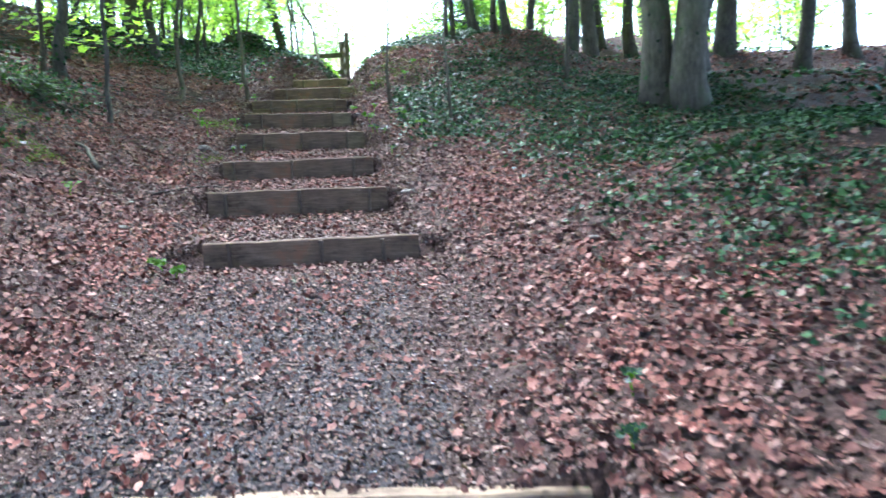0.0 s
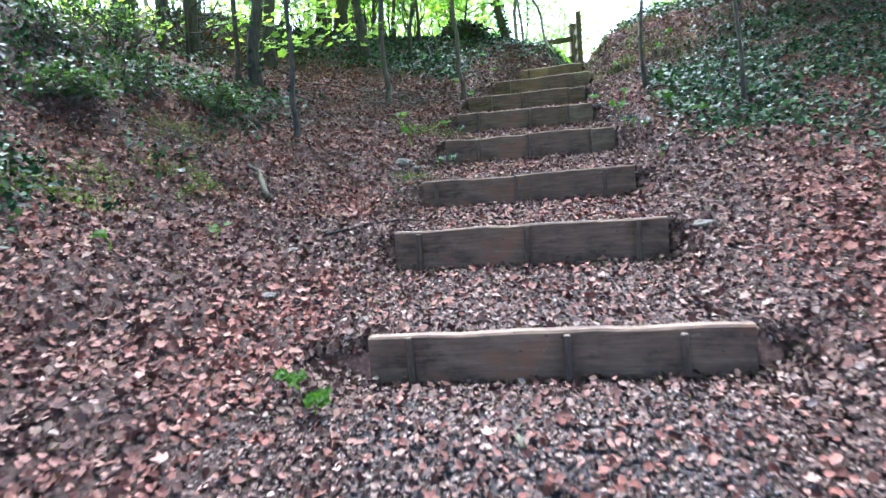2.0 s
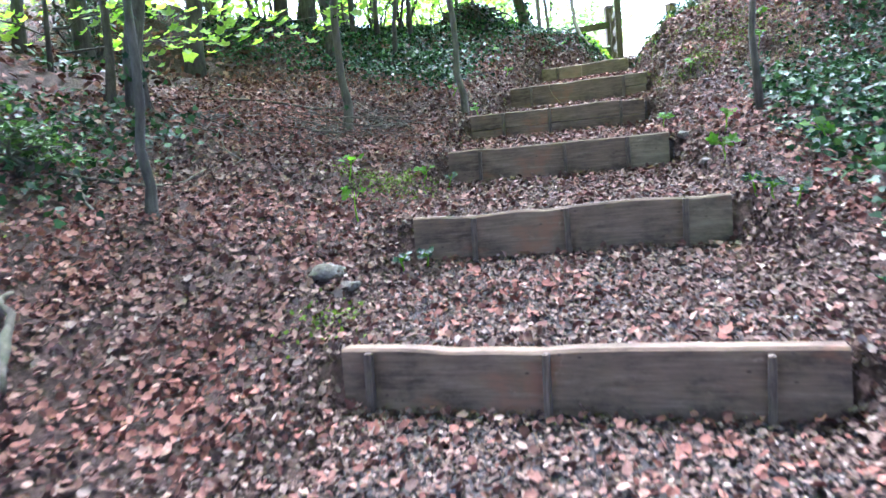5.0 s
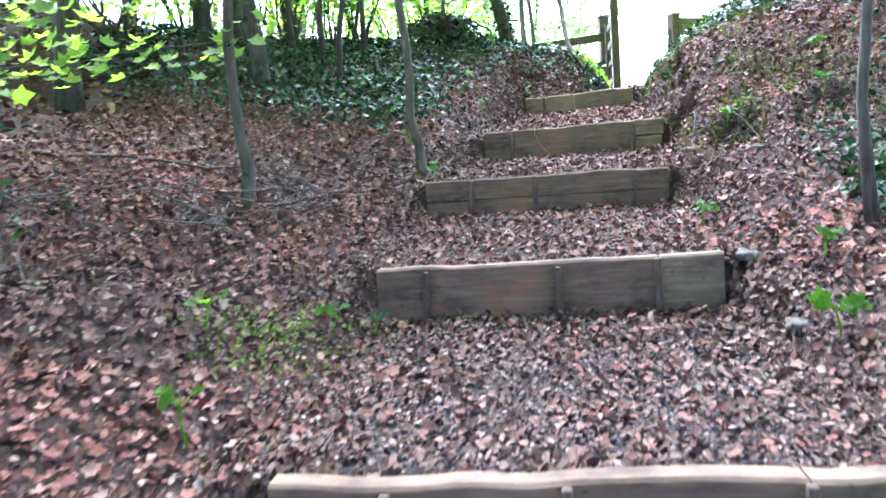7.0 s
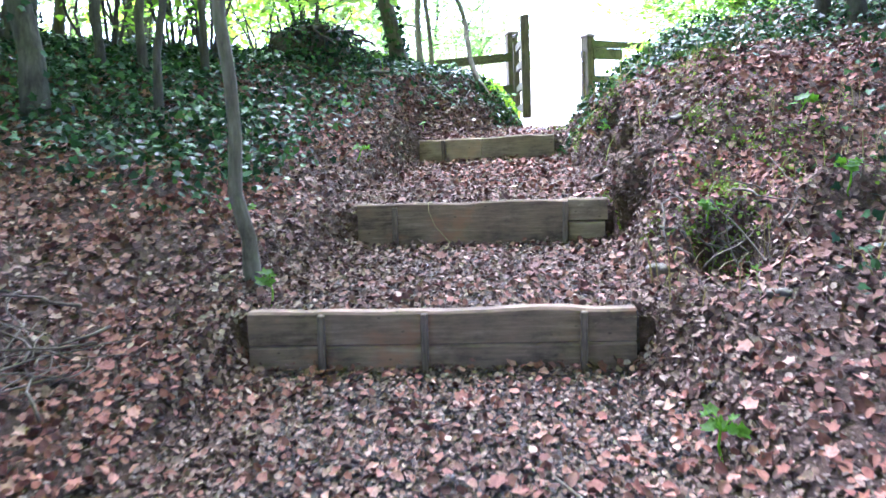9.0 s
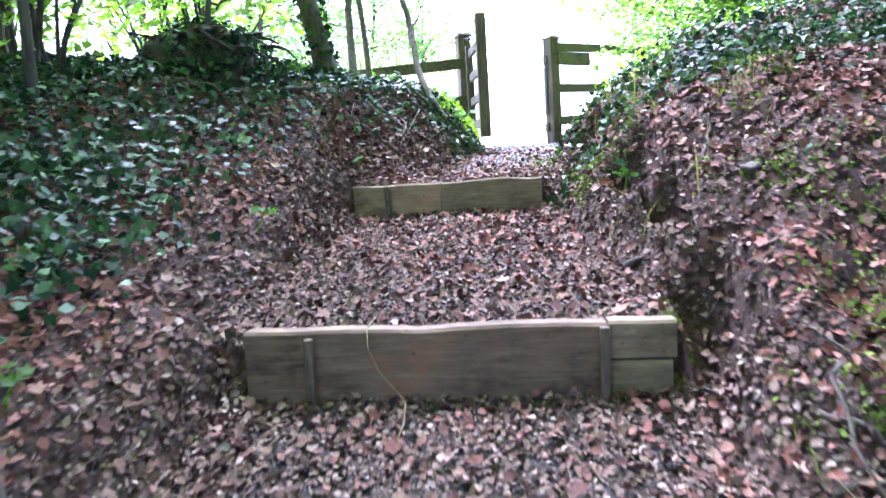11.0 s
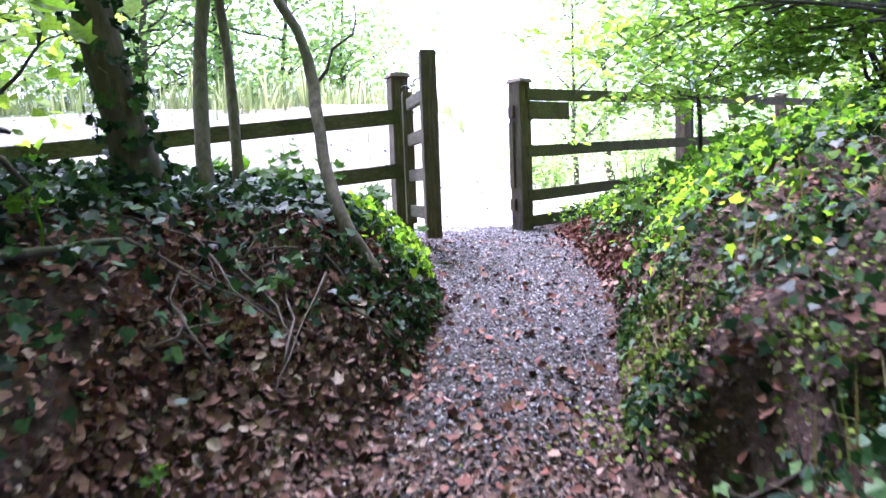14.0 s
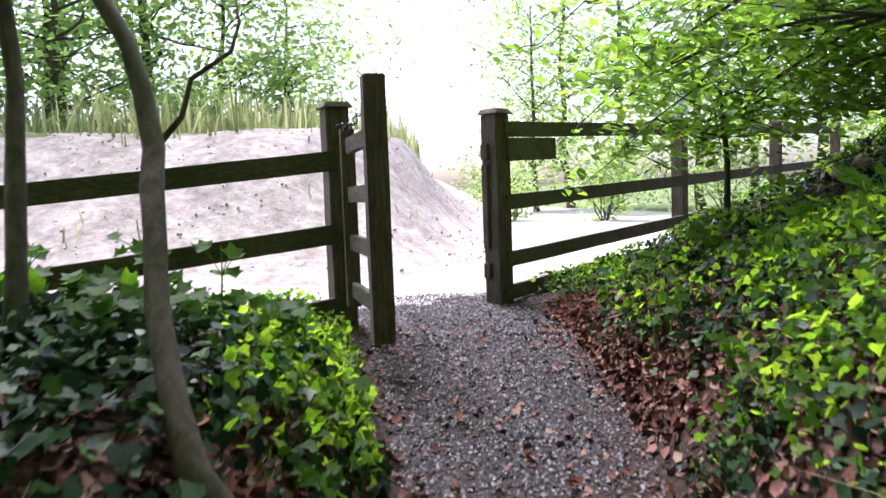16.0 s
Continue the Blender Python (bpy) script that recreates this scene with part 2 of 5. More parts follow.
LEFT_S = [0.05, 0, 0.2, 0.25, 0.35, 0.2, 0.1, 0.12, 0.1, 0, 0]
LEFT_A = [0, 0, 0, 0, 0, 0.24, 0.55, 0.45, 0.4, 0.1, 0]
LEFT_W = [0.7, 0.7, 0.7, 0.7, 0.7, 0.7, 0.6, 0.25, 0.3, 0.4, 0.5]
RIGHT_Y = [3, 5, 7, 10, 11.5, 12.5, 13.3, 14, 15, 16.3, 17.3, 18.5]
RIGHT_S = [0.25, 0.25, 0.08, 0.07, 0.1, 0.2, 0.12, 0.14, 0.17, 0.24, 0.2, 0]
RIGHT_A = [0, 0, 0.02, 0.1, 0.2, 0.34, 0.46, 0.66, 0.62, 0.34, 0.15, 0]
RIGHT_W = [0.4, 0.4, 0.3, 0.3, 0.22, 0.2, 0.45, 0.6, 0.55, 0.4, 0.3, 0.3]
LATTICE = RNG.random((256, 256))


def vnoise(x, y, size, shift=0):
    """Smooth value noise from -1 to 1."""
    u, v = np.asarray(x, float) / size + 31.7 * shift, np.asarray(y, float) / size + 17.3 * shift
    i, j = np.floor(u).astype(int), np.floor(v).astype(int)
    a, b = u - i, v - j
    a, b = a * a * (3 - 2 * a), b * b * (3 - 2 * b)
    g = lambda p, q: LATTICE[p % 256, q % 256]
    return 2 * ((g(i, j) * (1 - a) + g(i + 1, j) * a) * (1 - b) + (g(i, j + 1) * (1 - a) + g(i + 1, j + 1) * a) * b) - 1


def smooth(t):
    t = np.clip(t, 0, 1)
    return t * t * (3 - 2 * t)


def eased(d, k):
    return np.where(d < k, d, k + 2 * (1 - np.exp(-(np.maximum(d, k) - k) / 2)))


def off_path(x, y):
    """How far left and right of the trodden path."""
    return np.maximum(np.interp(y, EDGE_Y, EDGE_L) - x, 0), np.maximum(x - np.interp(y, EDGE_Y, EDGE_R), 0)


def far_bank(x, y):
    """Distance behind the foot of the cut bank across the track."""
    e = np.clip(1.5 * (np.clip(x, -60, 60) - 1.1), -40, 40)
    return (y - 19.5 - 4.6 * np.log1p(np.exp(e)) / 1.5) / np.sqrt(1 + (4.6 / (1 + np.exp(-e))) ** 2)


def hollow(x, y):
    """Where the bank beside the upper steps has been washed out."""
    pits = [(-0.2, 11.85, 0.1, 0.22), (0.02, 11.08, 0.12, 0.2), (-0.16, 13.75, 0.12, 0.2), (0.04, 13.6, 0.08, 0.12), (-0.2, 12.8, 0.09, 0.16), (-0.17, 12.45, 0.07, 0.12)]
    return np.maximum.reduce([np.exp(-((x - a) / u) ** 4 - ((y - b) / v) ** 4) for a, b, u, v in pits])


def height(x, y, bumps=True):
    x, y = np.asarray(x, float), np.asarray(y, float)
    z = np.interp(y, RAMP_Y, RAMP_Z)
    dl, dr = off_path(x, y)
    yr = y - 0.7 * np.maximum(x - 0.5, 0) * smooth((y - 13) / 3)
    at = lambda v, a, b: np.interp(v, a, b)
    z = z + at(y, LEFT_Y, LEFT_Q) * eased(dl, 3) ** 2 + at(y, LEFT_Y, LEFT_S) * eased(dl, 4)
    z = z + at(y, LEFT_Y, LEFT_A) * (1 - np.exp(-1.5 * dl / at(y, LEFT_Y, LEFT_W)))
    z = z + at(yr, RIGHT_Y, RIGHT_S) * eased(dr, 2.4) + at(yr, RIGHT_Y, RIGHT_A) * (1 - np.exp(-1.5 * dr / at(yr, RIGHT_Y, RIGHT_W)))
    if bumps:
        rough = smooth((dl + dr) / 0.8) * smooth((19 - y) / 2)
        z = z + rough * (0.05 * vnoise(x, y, 0.9, 1) + 0.035 * vnoise(x, y, 0.35, 2) + 0.018 * vnoise(x, y, 0.16, 3)) + 0.008 * vnoise(x, y, 0.2, 4)
    # treads between the timber risers
    torn = smooth(dr / 0.15) * smooth((1.5 - dr) / 0.6) * smooth((y - 10.4) / 0.8) * smooth((15.2 - y) / 0.8) * bumps
    z = z + torn * (0.075 * vnoise(x, y, 0.42, 14) + 0.05 * vnoise(x, y, 0.19, 15))
    line = lambda k: STEPS[k][0] + STEPS[k][5] * ((x - STEPS[k][2]) / (STEPS[k][3] - STEPS[k][2]) - 0.5)
    for k, (sy, sz, xl, xr, face, skew) in enumerate(STEPS):
        last = k == len(STEPS) - 1
        start = line(k) + 0.05
        end = start + 1.4 if last else line(k + 1) + 0.05
        top = 3.765 if last else STEPS[k + 1][1] - STEPS[k + 1][4]
        f = np.clip((y - start) / (end - start), 0, 1)
        el, er = (xl, xr) if last else (xl + (STEPS[k + 1][2] - xl) * f, xr + (STEPS[k + 1][3] - xr) * f)
        ml, mr = 0.32 - 0.2 * f, 0.24 - 0.12 * f
        inside = smooth((x - el + ml) / ml) * smooth((er + mr - x) / mr)
        tread = (sz - 0.015) + (top - sz + 0.015) * f ** 1.2
        w = inside * np.clip((y - start) / 0.03, 0, 1) * (y < end) * (1 - f * last)
        z = z * (1 - w) + (tread + 0.007 * vnoise(x, y, 0.2, 4)) * w
        if k == 0:
            w = inside * (y <= start) * smooth((y - start + 0.9) / 0.9)
            z = z * (1 - w) + (sz - face) * w
    # the drop below the lowest step
    ly = LOW_STEP[0] + LOW_STEP[5] * ((x - LOW_STEP[2]) / (LOW_STEP[3] - LOW_STEP[2]) - 0.5) + 0.03
    z = z - 0.15 * smooth((x - LOW_STEP[2] + 0.1) / 0.1) * smooth((LOW_STEP[3] + 0.1 - x) / 0.1) * (y < ly) * smooth((y - ly + 1.2) / 1.2)
    z = z - 0.75 * smooth((x - 2.3) / 2) * smooth((y - 9.5) / 3) * smooth((16.5 - y) / 2)
    # hollow under the bank beside the upper steps
    z = z - 0.3 * hollow(x, y)
    d = far_bank(x, y)
    z = z + 1.6 * smooth(d / 3.6) + 0.04 * np.clip(d - 4, 0, 40) + smooth(d / 2) * 0.1 * vnoise(x, y, 1.1, 5)
    return z


def slope(x, y):
    e = 0.04
    n = np.stack([-(height(x + e, y) - height(x - e, y)) / (2 * e), -(height(x, y + e) - height(x, y - e)) / (2 * e), np.ones_like(x)], -1)
    n[:, :2] = np.clip(n[:, :2], -1.2, 1.2)
    return n / np.linalg.norm(n, axis=1, keepdims=True)


# ---------------------------------------------------------------- mesh tools
def mesh_object(name, verts, faces, material, parent=None, label="", shade=False):
    me = bpy.data.meshes.new(name)
    me.from_pydata(verts, [], faces)
    for m in (material if isinstance(material, list) else [material]):
        me.materials.append(m)
    if shade:
        me.polygons.foreach_set("use_smooth", [True] * len(me.polygons))
    me.update()
    ob = new(name, me)
    if parent is not None:
        ob.parent = parent
    if label:
        ob["label"] = label
    return ob


def part(name, bm, material, parent, label=""):
    me = bpy.data.meshes.new(name)
    bm.to_mesh(me)
    bm.free()
    me.materials.append(material)
    ob = new(name, me)
    ob.parent = parent
    if label:
        ob["label"] = label
    return ob


def thing(name, x, y, z, label, category, group="", turn=0.0):
    ob = new(name)
    ob.matrix_world = pose(x, y, z, 0, 0, turn)
    ob.empty_display_size = 0.1
    return tagged(ob, label, category, group)


# leaf outlines, about one unit long, as points and triangles
LOBED = ([(0, 0, 0), (0.34, 0.02, 0.08), (0.3, 0.28, 0.03), (0.52, 0.5, 0.2), (0.25, 0.62, 0.04), (0, 1, 0.14),
          (-0.24, 0.6, 0.05), (-0.5, 0.52, 0.16), (-0.31, 0.26, 0.02), (-0.34, 0.02, 0.1), (0, 0.4, 0)],
         [(10, 0, 1), (10, 1, 2), (10, 2, 3), (10, 3, 4), (10, 4, 5), (10, 5, 6), (10, 6, 7), (10, 7, 8), (10, 8, 9), (10, 9, 0)])
CURLED = ([(0, 0, 0), (0.36, 0.25, 0.2), (0.3, 0.62, 0.1), (0, 1, 0.24), (-0.34, 0.66, 0.2), (-0.36, 0.22, 0.06), (0.02, 0.5, -0.06)],
          [(6, 0, 1), (6, 1, 2), (6, 2, 3), (6, 3, 4), (6, 4, 5), (6, 5, 0)])
IVY_LEAF = ([(0, 0.02, -0.04), (0.3, -0.06, 0.05), (0.52, 0.3, 0.02), (0.24, 0.5, 0.06), (0, 1, -0.08), (-0.24, 0.5, 0.06), (-0.52, 0.3, 0.02), (-0.3, -0.06, 0.05)],
            [(0, 1, 2, 3), (0, 3, 4, 5), (0, 5, 6, 7)])
HEART = ([(0, 0.05, -0.04), (0.42, 0, 0.06), (0.38, 0.42, 0.06), (0, 1, -0.07), (-0.38, 0.42, 0.06), (-0.42, 0, 0.06)], [(0, 1, 2, 3), (0, 3, 4, 5)])
OVAL = ([(0, 0, 0), (0.28, 0.35, 0.07), (0.2, 0.75, 0.05), (0, 1, -0.05), (-0.2, 0.75, 0.05), (-0.28, 0.35, 0.07)],
        [(0, 1, 2, 3), (0, 3, 4, 5)])
BLADE = ([(-0.03, 0, 0), (0.03, 0, 0), (0.022, 0.55, 0.06), (0, 1, 0.25), (-0.022, 0.55, 0.06)], [(0, 1, 2, 3), (0, 3, 4)])
FOLDED = ([(0, 0, 0), (0.36, 0.3, 0.16), (0.24, 0.75, 0.14), (0, 1, 0.1), (-0.3, 0.7, 0.22), (-0.36, 0.25, 0.1)], [(0, 1, 2, 3), (0, 3, 4, 5)])
CHIP = ([(0, 0, 0), (0.4, 0.3, 0.05), (0.25, 0.9, 0.1), (-0.3, 0.8, 0.0)], [(0, 1, 2, 3)])
GRIT = ([(0.5, 0, -0.05), (0.02, 0.45, -0.05), (-0.5, 0.05, -0.05), (0, -0.42, -0.05), (0.03, 0, 0.3)], [(0, 1, 4), (1, 2, 4), (2, 3, 4), (3, 0, 4)])
PEBBLE = ([(0.5, 0, 0), (-0.5, 0.05, 0.02), (0.02, 0.45, 0), (0, -0.42, 0.03), (0.03, 0, 0.36), (0, 0, -0.3)],
          [(0, 2, 4), (2, 1, 4), (1, 3, 4), (3, 0, 4), (2, 0, 5), (1, 2, 5), (3, 1, 5), (0, 3, 5)])


def scatter(name, places, normals, sizes, outline, material, parent=None, label="", tilt=0.5, seed=0):
    """One mesh of many small pieces, each turned and tilted at random about its normal."""
    rng = np.random.default_rng(seed)
    n = len(places)
    t = np.array(outline[0])
    nor = normals + tilt * rng.normal(size=(n, 3))
    nor /= np.linalg.norm(nor, axis=1, keepdims=True)
    ref = rng.normal(size=(n, 3))
    u = np.cross(nor, ref)
    u /= np.linalg.norm(u, axis=1, keepdims=True) + 1e-9
    v = np.cross(nor, u)
    curl = rng.uniform(0.3, 1.9, n)[:, None]
    wide = rng.uniform(0.75, 1.15, n)[:, None]
    pts = (t[None, :, 0:1] * (u * wide)[:, None, :] + (t[None, :, 1:2] - 0.45) * v[:, None, :] + t[None, :, 2:3] * (nor * curl)[:, None, :])
    pts = pts * sizes[:, None, None] + places[:, None, :]
    me = bpy.data.meshes.new(name)
    k = len(t)
    loops = np.concatenate([np.array(f) for f in outline[1]])
    lengths = np.array([len(f) for f in outline[1]])
    me.vertices.add(n * k)
    me.vertices.foreach_set("co", pts.reshape(-1).astype(np.float32))
    me.loops.add(n * len(loops))
    me.loops.foreach_set("vertex_index", (loops[None, :] + k * np.arange(n)[:, None]).reshape(-1).astype(np.int32))
    me.polygons.add(n * len(lengths))
    starts = np.concatenate([[0], np.cumsum(lengths)[:-1]])
    me.polygons.foreach_set("loop_start", (starts[None, :] + len(loops) * np.arange(n)[:, None]).reshape(-1).astype(np.int32))
    me.materials.append(material)
    me.update(calc_edges=True)
    me.validate()
    ob = new(name, me)
    if parent is not None:
        ob.parent = parent
    if label:
        ob["label"] = label
    return ob


def tube(points, radii, sides=8, wobble=0.0, seed=0, cap=True):
    """A tapered tube along points: its vertices and faces."""
    rng = np.random.default_rng(seed)
    p = np.array(points, float)
    d = np.gradient(p, axis=0)
    d /= np.linalg.norm(d, axis=1, keepdims=True)
    side = np.cross(d, np.array([0.31, 0.95, 0.05]))
    side /= np.linalg.norm(side, axis=1, keepdims=True)
    other = np.cross(d, side)
    a = np.linspace(0, 2 * np.pi, sides, endpoint=False)
    lumps = 1 + wobble * rng.normal(size=(len(p), sides))
    r = np.array(radii, float)[:, None] * lumps
    v = p[:, None] + (np.cos(a) * r)[..., None] * side[:, None] + (np.sin(a) * r)[..., None] * other[:, None]
    faces = [(i * sides + j, i * sides + (j + 1) % sides, (i + 1) * sides + (j + 1) % sides, (i + 1) * sides + j)
             for i in range(len(p) - 1) for j in range(sides)]
    if cap:
        faces += [tuple(range(sides))[::-1], tuple((len(p) - 1) * sides + j for j in range(sides))]
    return v.reshape(-1, 3), faces


def joined(pieces):
    verts, faces, n = [], [], 0
    for v, f in pieces:
        verts.append(v)
        faces += [tuple(i + n for i in q) for q in f]
        n += len(v)
    return np.concatenate(verts).tolist(), faces


def bend(a, b, n, wander, rng):
    """A crooked line from a to b."""
    a, b = np.array(a, float), np.array(b, float)
    t = np.linspace(0, 1, n)[:, None]
    off = np.cumsum(rng.normal(size=(n, 3)), 0)
    off = off - off[0] - t * (off[-1] - off[0])
    return a + (b - a) * t + wander * off * np.array([1, 1, 0.3])


# ---------------------------------------------------------------- ground
def build_ground():
    ladder = lambda a, b, n: list(np.geomspace(a, b, n))
    xs = [-v for v in ladder(8.2, 400, 24)][::-1] + list(np.arange(-8, -2.6, 0.14)) + list(np.arange(-2.6, 1.4, 0.06)) + list(np.arange(1.4, 7, 0.14)) + ladder(7.2, 400, 24)
    ys = [-v for v in ladder(1.6, 300, 16)][::-1] + list(np.arange(-1.5, 2, 0.14)) + list(np.arange(2, 18.6, 0.05)) + list(np.arange(18.6, 40, 0.3)) + [40 + v for v in ladder(0.5, 400, 22)]
    X, Y = np.meshgrid(xs, ys)
    Z = height(X.ravel(), Y.ravel())
    nx, ny = len(xs), len(ys)
    faces = [(j * nx + i, j * nx + i + 1, (j + 1) * nx + i + 1, (j + 1) * nx + i) for j in range(ny - 1) for i in range(nx - 1)]
    ob = mesh_object("ground", np.stack([X.ravel(), Y.ravel(), Z], -1).tolist(), faces, [M_SOIL, M_GRIT, M_TRACK, M_BANK, M_TURF], shade=True)
    cx, cy = (X[:-1, :-1] + X[1:, 1:]).ravel() / 2, (Y[:-1, :-1] + Y[1:, 1:]).ravel() / 2
    dl, dr = off_path(cx, cy)
    inner = np.minimum(cx - np.interp(cy, EDGE_Y, EDGE_L), np.interp(cy, EDGE_Y, EDGE_R) - cx)
    kind = np.where((inner > 0.1 + 0.12 * vnoise(cx, cy, 0.25, 7)) & (cy < 18.2), 1, 0)
    fence_y = np.where(cx < -0.3, 17.75 + 0.28 * (cx + 0.78), 18.2 + 0.79 * (cx - 0.2))
    d = far_bank(cx, cy)
    out = cy > fence_y + 0.35 + 0.2 * vnoise(cx, cy, 0.5, 9)
    kind = np.where(out, np.where(d > 3.6 + 0.7 * vnoise(cx, cy, 1.0, 8), 4, np.where(d > 0, 3, 2)), kind)
    kind = np.where((cx > 9) & (cy > 22 + 0.2 * cx) & out, 4, kind)
    ob.data.polygons.foreach_set("material_index", kind.astype(np.int32))
    return tagged(ob, "wooded hillside of brown leaf mould cut by a grey grit path", "ground", kind="structure")


build_ground()


# ---------------------------------------------------------------- timber steps
def timber_step(index):
    sy, sz, xl, xr, face, skew = (STEPS + [LOW_STEP])[index]
    rng = np.random.default_rng(40 + index)
    wide = math.hypot(xr - xl, skew)
    st = thing("timber_step", (xl + xr) / 2, sy, sz, STEP_LABELS[index], "step", "timber steps up the bank", math.degrees(math.atan2(skew, xr - xl)))
    # one broad board, or two set edge to edge, with a worn upper edge
    cut = STEP_CUT.get(index, 1.0)
    first, second = (M_STEP_NEW, M_STEP_PALE) if index >= 7 else (M_STEP, M_STEP_PALE)
    lengths = [(0.0, 1.0, first)] if cut == 1.0 else [(0.0, cut, first), (cut + 0.004, 1.0, second)]
    pieces = [(lo, hi, run) for lo, hi in STEP_BOARDS[index] for run in lengths]
    if index == 6:  # its end is pieced from two short lengths, one above the other
        pieces = pieces[:1] + [(0, 0.46, (0.852, 0.99, M_STEP_PALE)), (0.48, 1, (0.852, 1.0, M_STEP_PALE))]
    for lo, hi, (f0, f1, wood) in pieces:
        n = 26
        t = np.linspace((f0 - 0.5) * wide, (f1 - 0.5) * wide, n)
        worn = 0.006 * vnoise(t * 1, np.full(n, index * 9.0 + lo), 0.13, 11) + 0.007 * vnoise(t, np.full(n, index * 5.0), 0.4, 12)
        top = hi * face - face + (worn if hi == 1 else -0.004)
        low = lo * face - face + (0.0 if lo else -0.09)
        bm = bmesh.new()
        rings = []
        for i in range(n):
            y0 = 0.004 * vnoise(t[i], index * 3.0, 0.5, 13)
            zt = float(top[i]) if hi == 1 else float(top)
            ring = [bm.verts.new((t[i], y0 + 0.002, low)), bm.verts.new((t[i], y0, zt - 0.009)), bm.verts.new((t[i], y0 + 0.008, zt)),
                    bm.verts.new((t[i], y0 + 0.068, zt)), bm.verts.new((t[i], y0 + 0.076, zt - 0.008)), bm.verts.new((t[i], y0 + 0.076, low))]
            rings.append(ring)
        for a, b in zip(rings, rings[1:]):
            for j in range(6):
                bm.faces.new((a[j], b[j], b[(j + 1) % 6], a[(j + 1) % 6]))
        bm.faces.new(rings[0])
        bm.faces.new(rings[-1][::-1])
        bmesh.ops.recalc_face_normals(bm, faces=bm.faces)
        part("board", bm, wood, st)
    for f in STEP_PEGS[index]:
        x = (f - 0.5) * wide
        w, d, up = rng.uniform(0.010, 0.014), rng.uniform(0.022, 0.032), rng.uniform(-0.02, -0.002)
        bm = bmesh.new()
        bmesh.ops.create_cube(bm, size=1, matrix=pose(x, -d / 2 - 0.003, (up - face - 0.06) / 2, 0, rng.uniform(-2, 2), 0) @ Matrix.Diagonal((2 * w, d, up + face + 0.06, 1)))
        bmesh.ops.bevel(bm, geom=bm.edges[:], offset=0.004, segments=1, affect="EDGES")
        part("peg", bm, M_PEG, st, "dark square wooden peg")
    return st


STEP_LABELS = ["broad dark weathered board step held by three wooden pegs", "weathered grey-brown board step with a rotted end", "grey-brown board step with a sagging top edge",
               "pale grey board step with ivy at its foot", "grey-brown board step with a worn top", "two-board timber step with a split along it",
               "board step with a wavy top edge and a cracked end", "short pale new-looking board step at the top", "pale worn board step at the foot of the gravel path"]
STEP_BOARDS = [[(0, 1)], [(0, 1)], [(0, 1)], [(0, 1)], [(0, 1)], [(0, 0.42), (0.42, 1)], [(0, 1)], [(0, 1)], [(0, 1)]]
STEP_PEGS = [(0.12, 0.54, 0.83), (0.10, 0.51, 0.9), (0.07, 0.46, 0.87), (0.2, 0.5, 0.86), (0.15, 0.54, 0.82), (0.2, 0.47, 0.87), (0.16, 0.84), (0.19,), (0.2, 0.8)]
STEP_CUT = {3: 0.862, 4: 0.822, 6: 0.848, 7: 0.47}  # where a paler end piece begins
for k in range(9):
    timber_step(k)


# ---------------------------------------------------------------- fence and gate
def box_part(name, m, size, material, parent, bevel=0.006, label="", wave=0.0):
    bm = bmesh.new()
    bmesh.ops.create_cube(bm, size=1, matrix=Matrix.Diagonal((*size, 1)))
    if wave:
        axis = max(range(3), key=lambda i: size[i])
        bmesh.ops.subdivide_edges(bm, edges=[e for e in bm.edges if abs((e.verts[0].co - e.verts[1].co)[axis]) > size[axis] * 0.9], cuts=9)
        for v in bm.verts:
            for i in range(3):
                if i != axis:
                    v.co[i] += wave * noise.noise(Vector((v.co[axis] * 3, i * 7.0, size[axis] * 5)))
    bmesh.ops.bevel(bm, geom=[e for e in bm.edges if e.is_manifold and e.calc_face_angle(0) > 0.8], offset=bevel, segments=2, affect="EDGES")
    bm.transform(m)
    return part(name, bm, material, parent, label)


def fence_post(x, y, top, label, width=0.135, turn=0.0, capped=True):
    g = float(height(x, y))
    p = thing("fence_post", x, y, g, label, "fence post", "posts of the fence", turn)
    tall = top - g
    shaft = box_part("shaft", pose(0, 0, (tall - 0.25) / 2), (width, width, tall + 0.25), M_POST, p, 0.007, wave=0.004)
    if capped:
        bm = bmesh.new()
        w = width / 2 + 0.018
        bmesh.ops.create_cone(bm, cap_ends=True, segments=4, radius1=w * 1.414, radius2=w * 1.1, depth=0.035, matrix=pose(0, 0, tall + 0.017, 0, 0, 45))
        bmesh.ops.bevel(bm, geom=bm.edges[:], offset=0.004, segments=1, affect="EDGES")
        part("cap", bm, M_POST, shaft, "low pyramid post cap")
    return p


def fence_rail(a, b, tall, label, thick=0.036):
    a, b = Vector(a), Vector(b)
    r = thing("fence_rail", *((a + b) / 2), label, "fence rail", "rails of the fence")
    d = b - a
    plank = box_part("plank", Matrix.Rotation(math.atan2(d.y, d.x), 4, "Z") @ Matrix.Rotation(-math.atan2(d.z, math.hypot(d.x, d.y)), 4, "Y"),
             (d.length, thick, tall), M_RAIL, r, 0.004, wave=0.003)
    turn = Matrix.Rotation(math.atan2(d.y, d.x), 4, "Z") @ Matrix.Rotation(-math.atan2(d.z, math.hypot(d.x, d.y)), 4, "Y")
    for x in (-d.length / 2 + 0.05, d.length / 2 - 0.05):
        for z in (-tall * 0.25, tall * 0.25):
            bm = bmesh.new()
            bmesh.ops.create_cone(bm, cap_ends=True, segments=8, radius1=0.007, radius2=0.005, depth=0.006, matrix=turn @ pose(x, -thick / 2 - 0.003, z, 90))
            part("nail_head", bm, M_CHAIN, plank, "dark iron nail head")
    return r


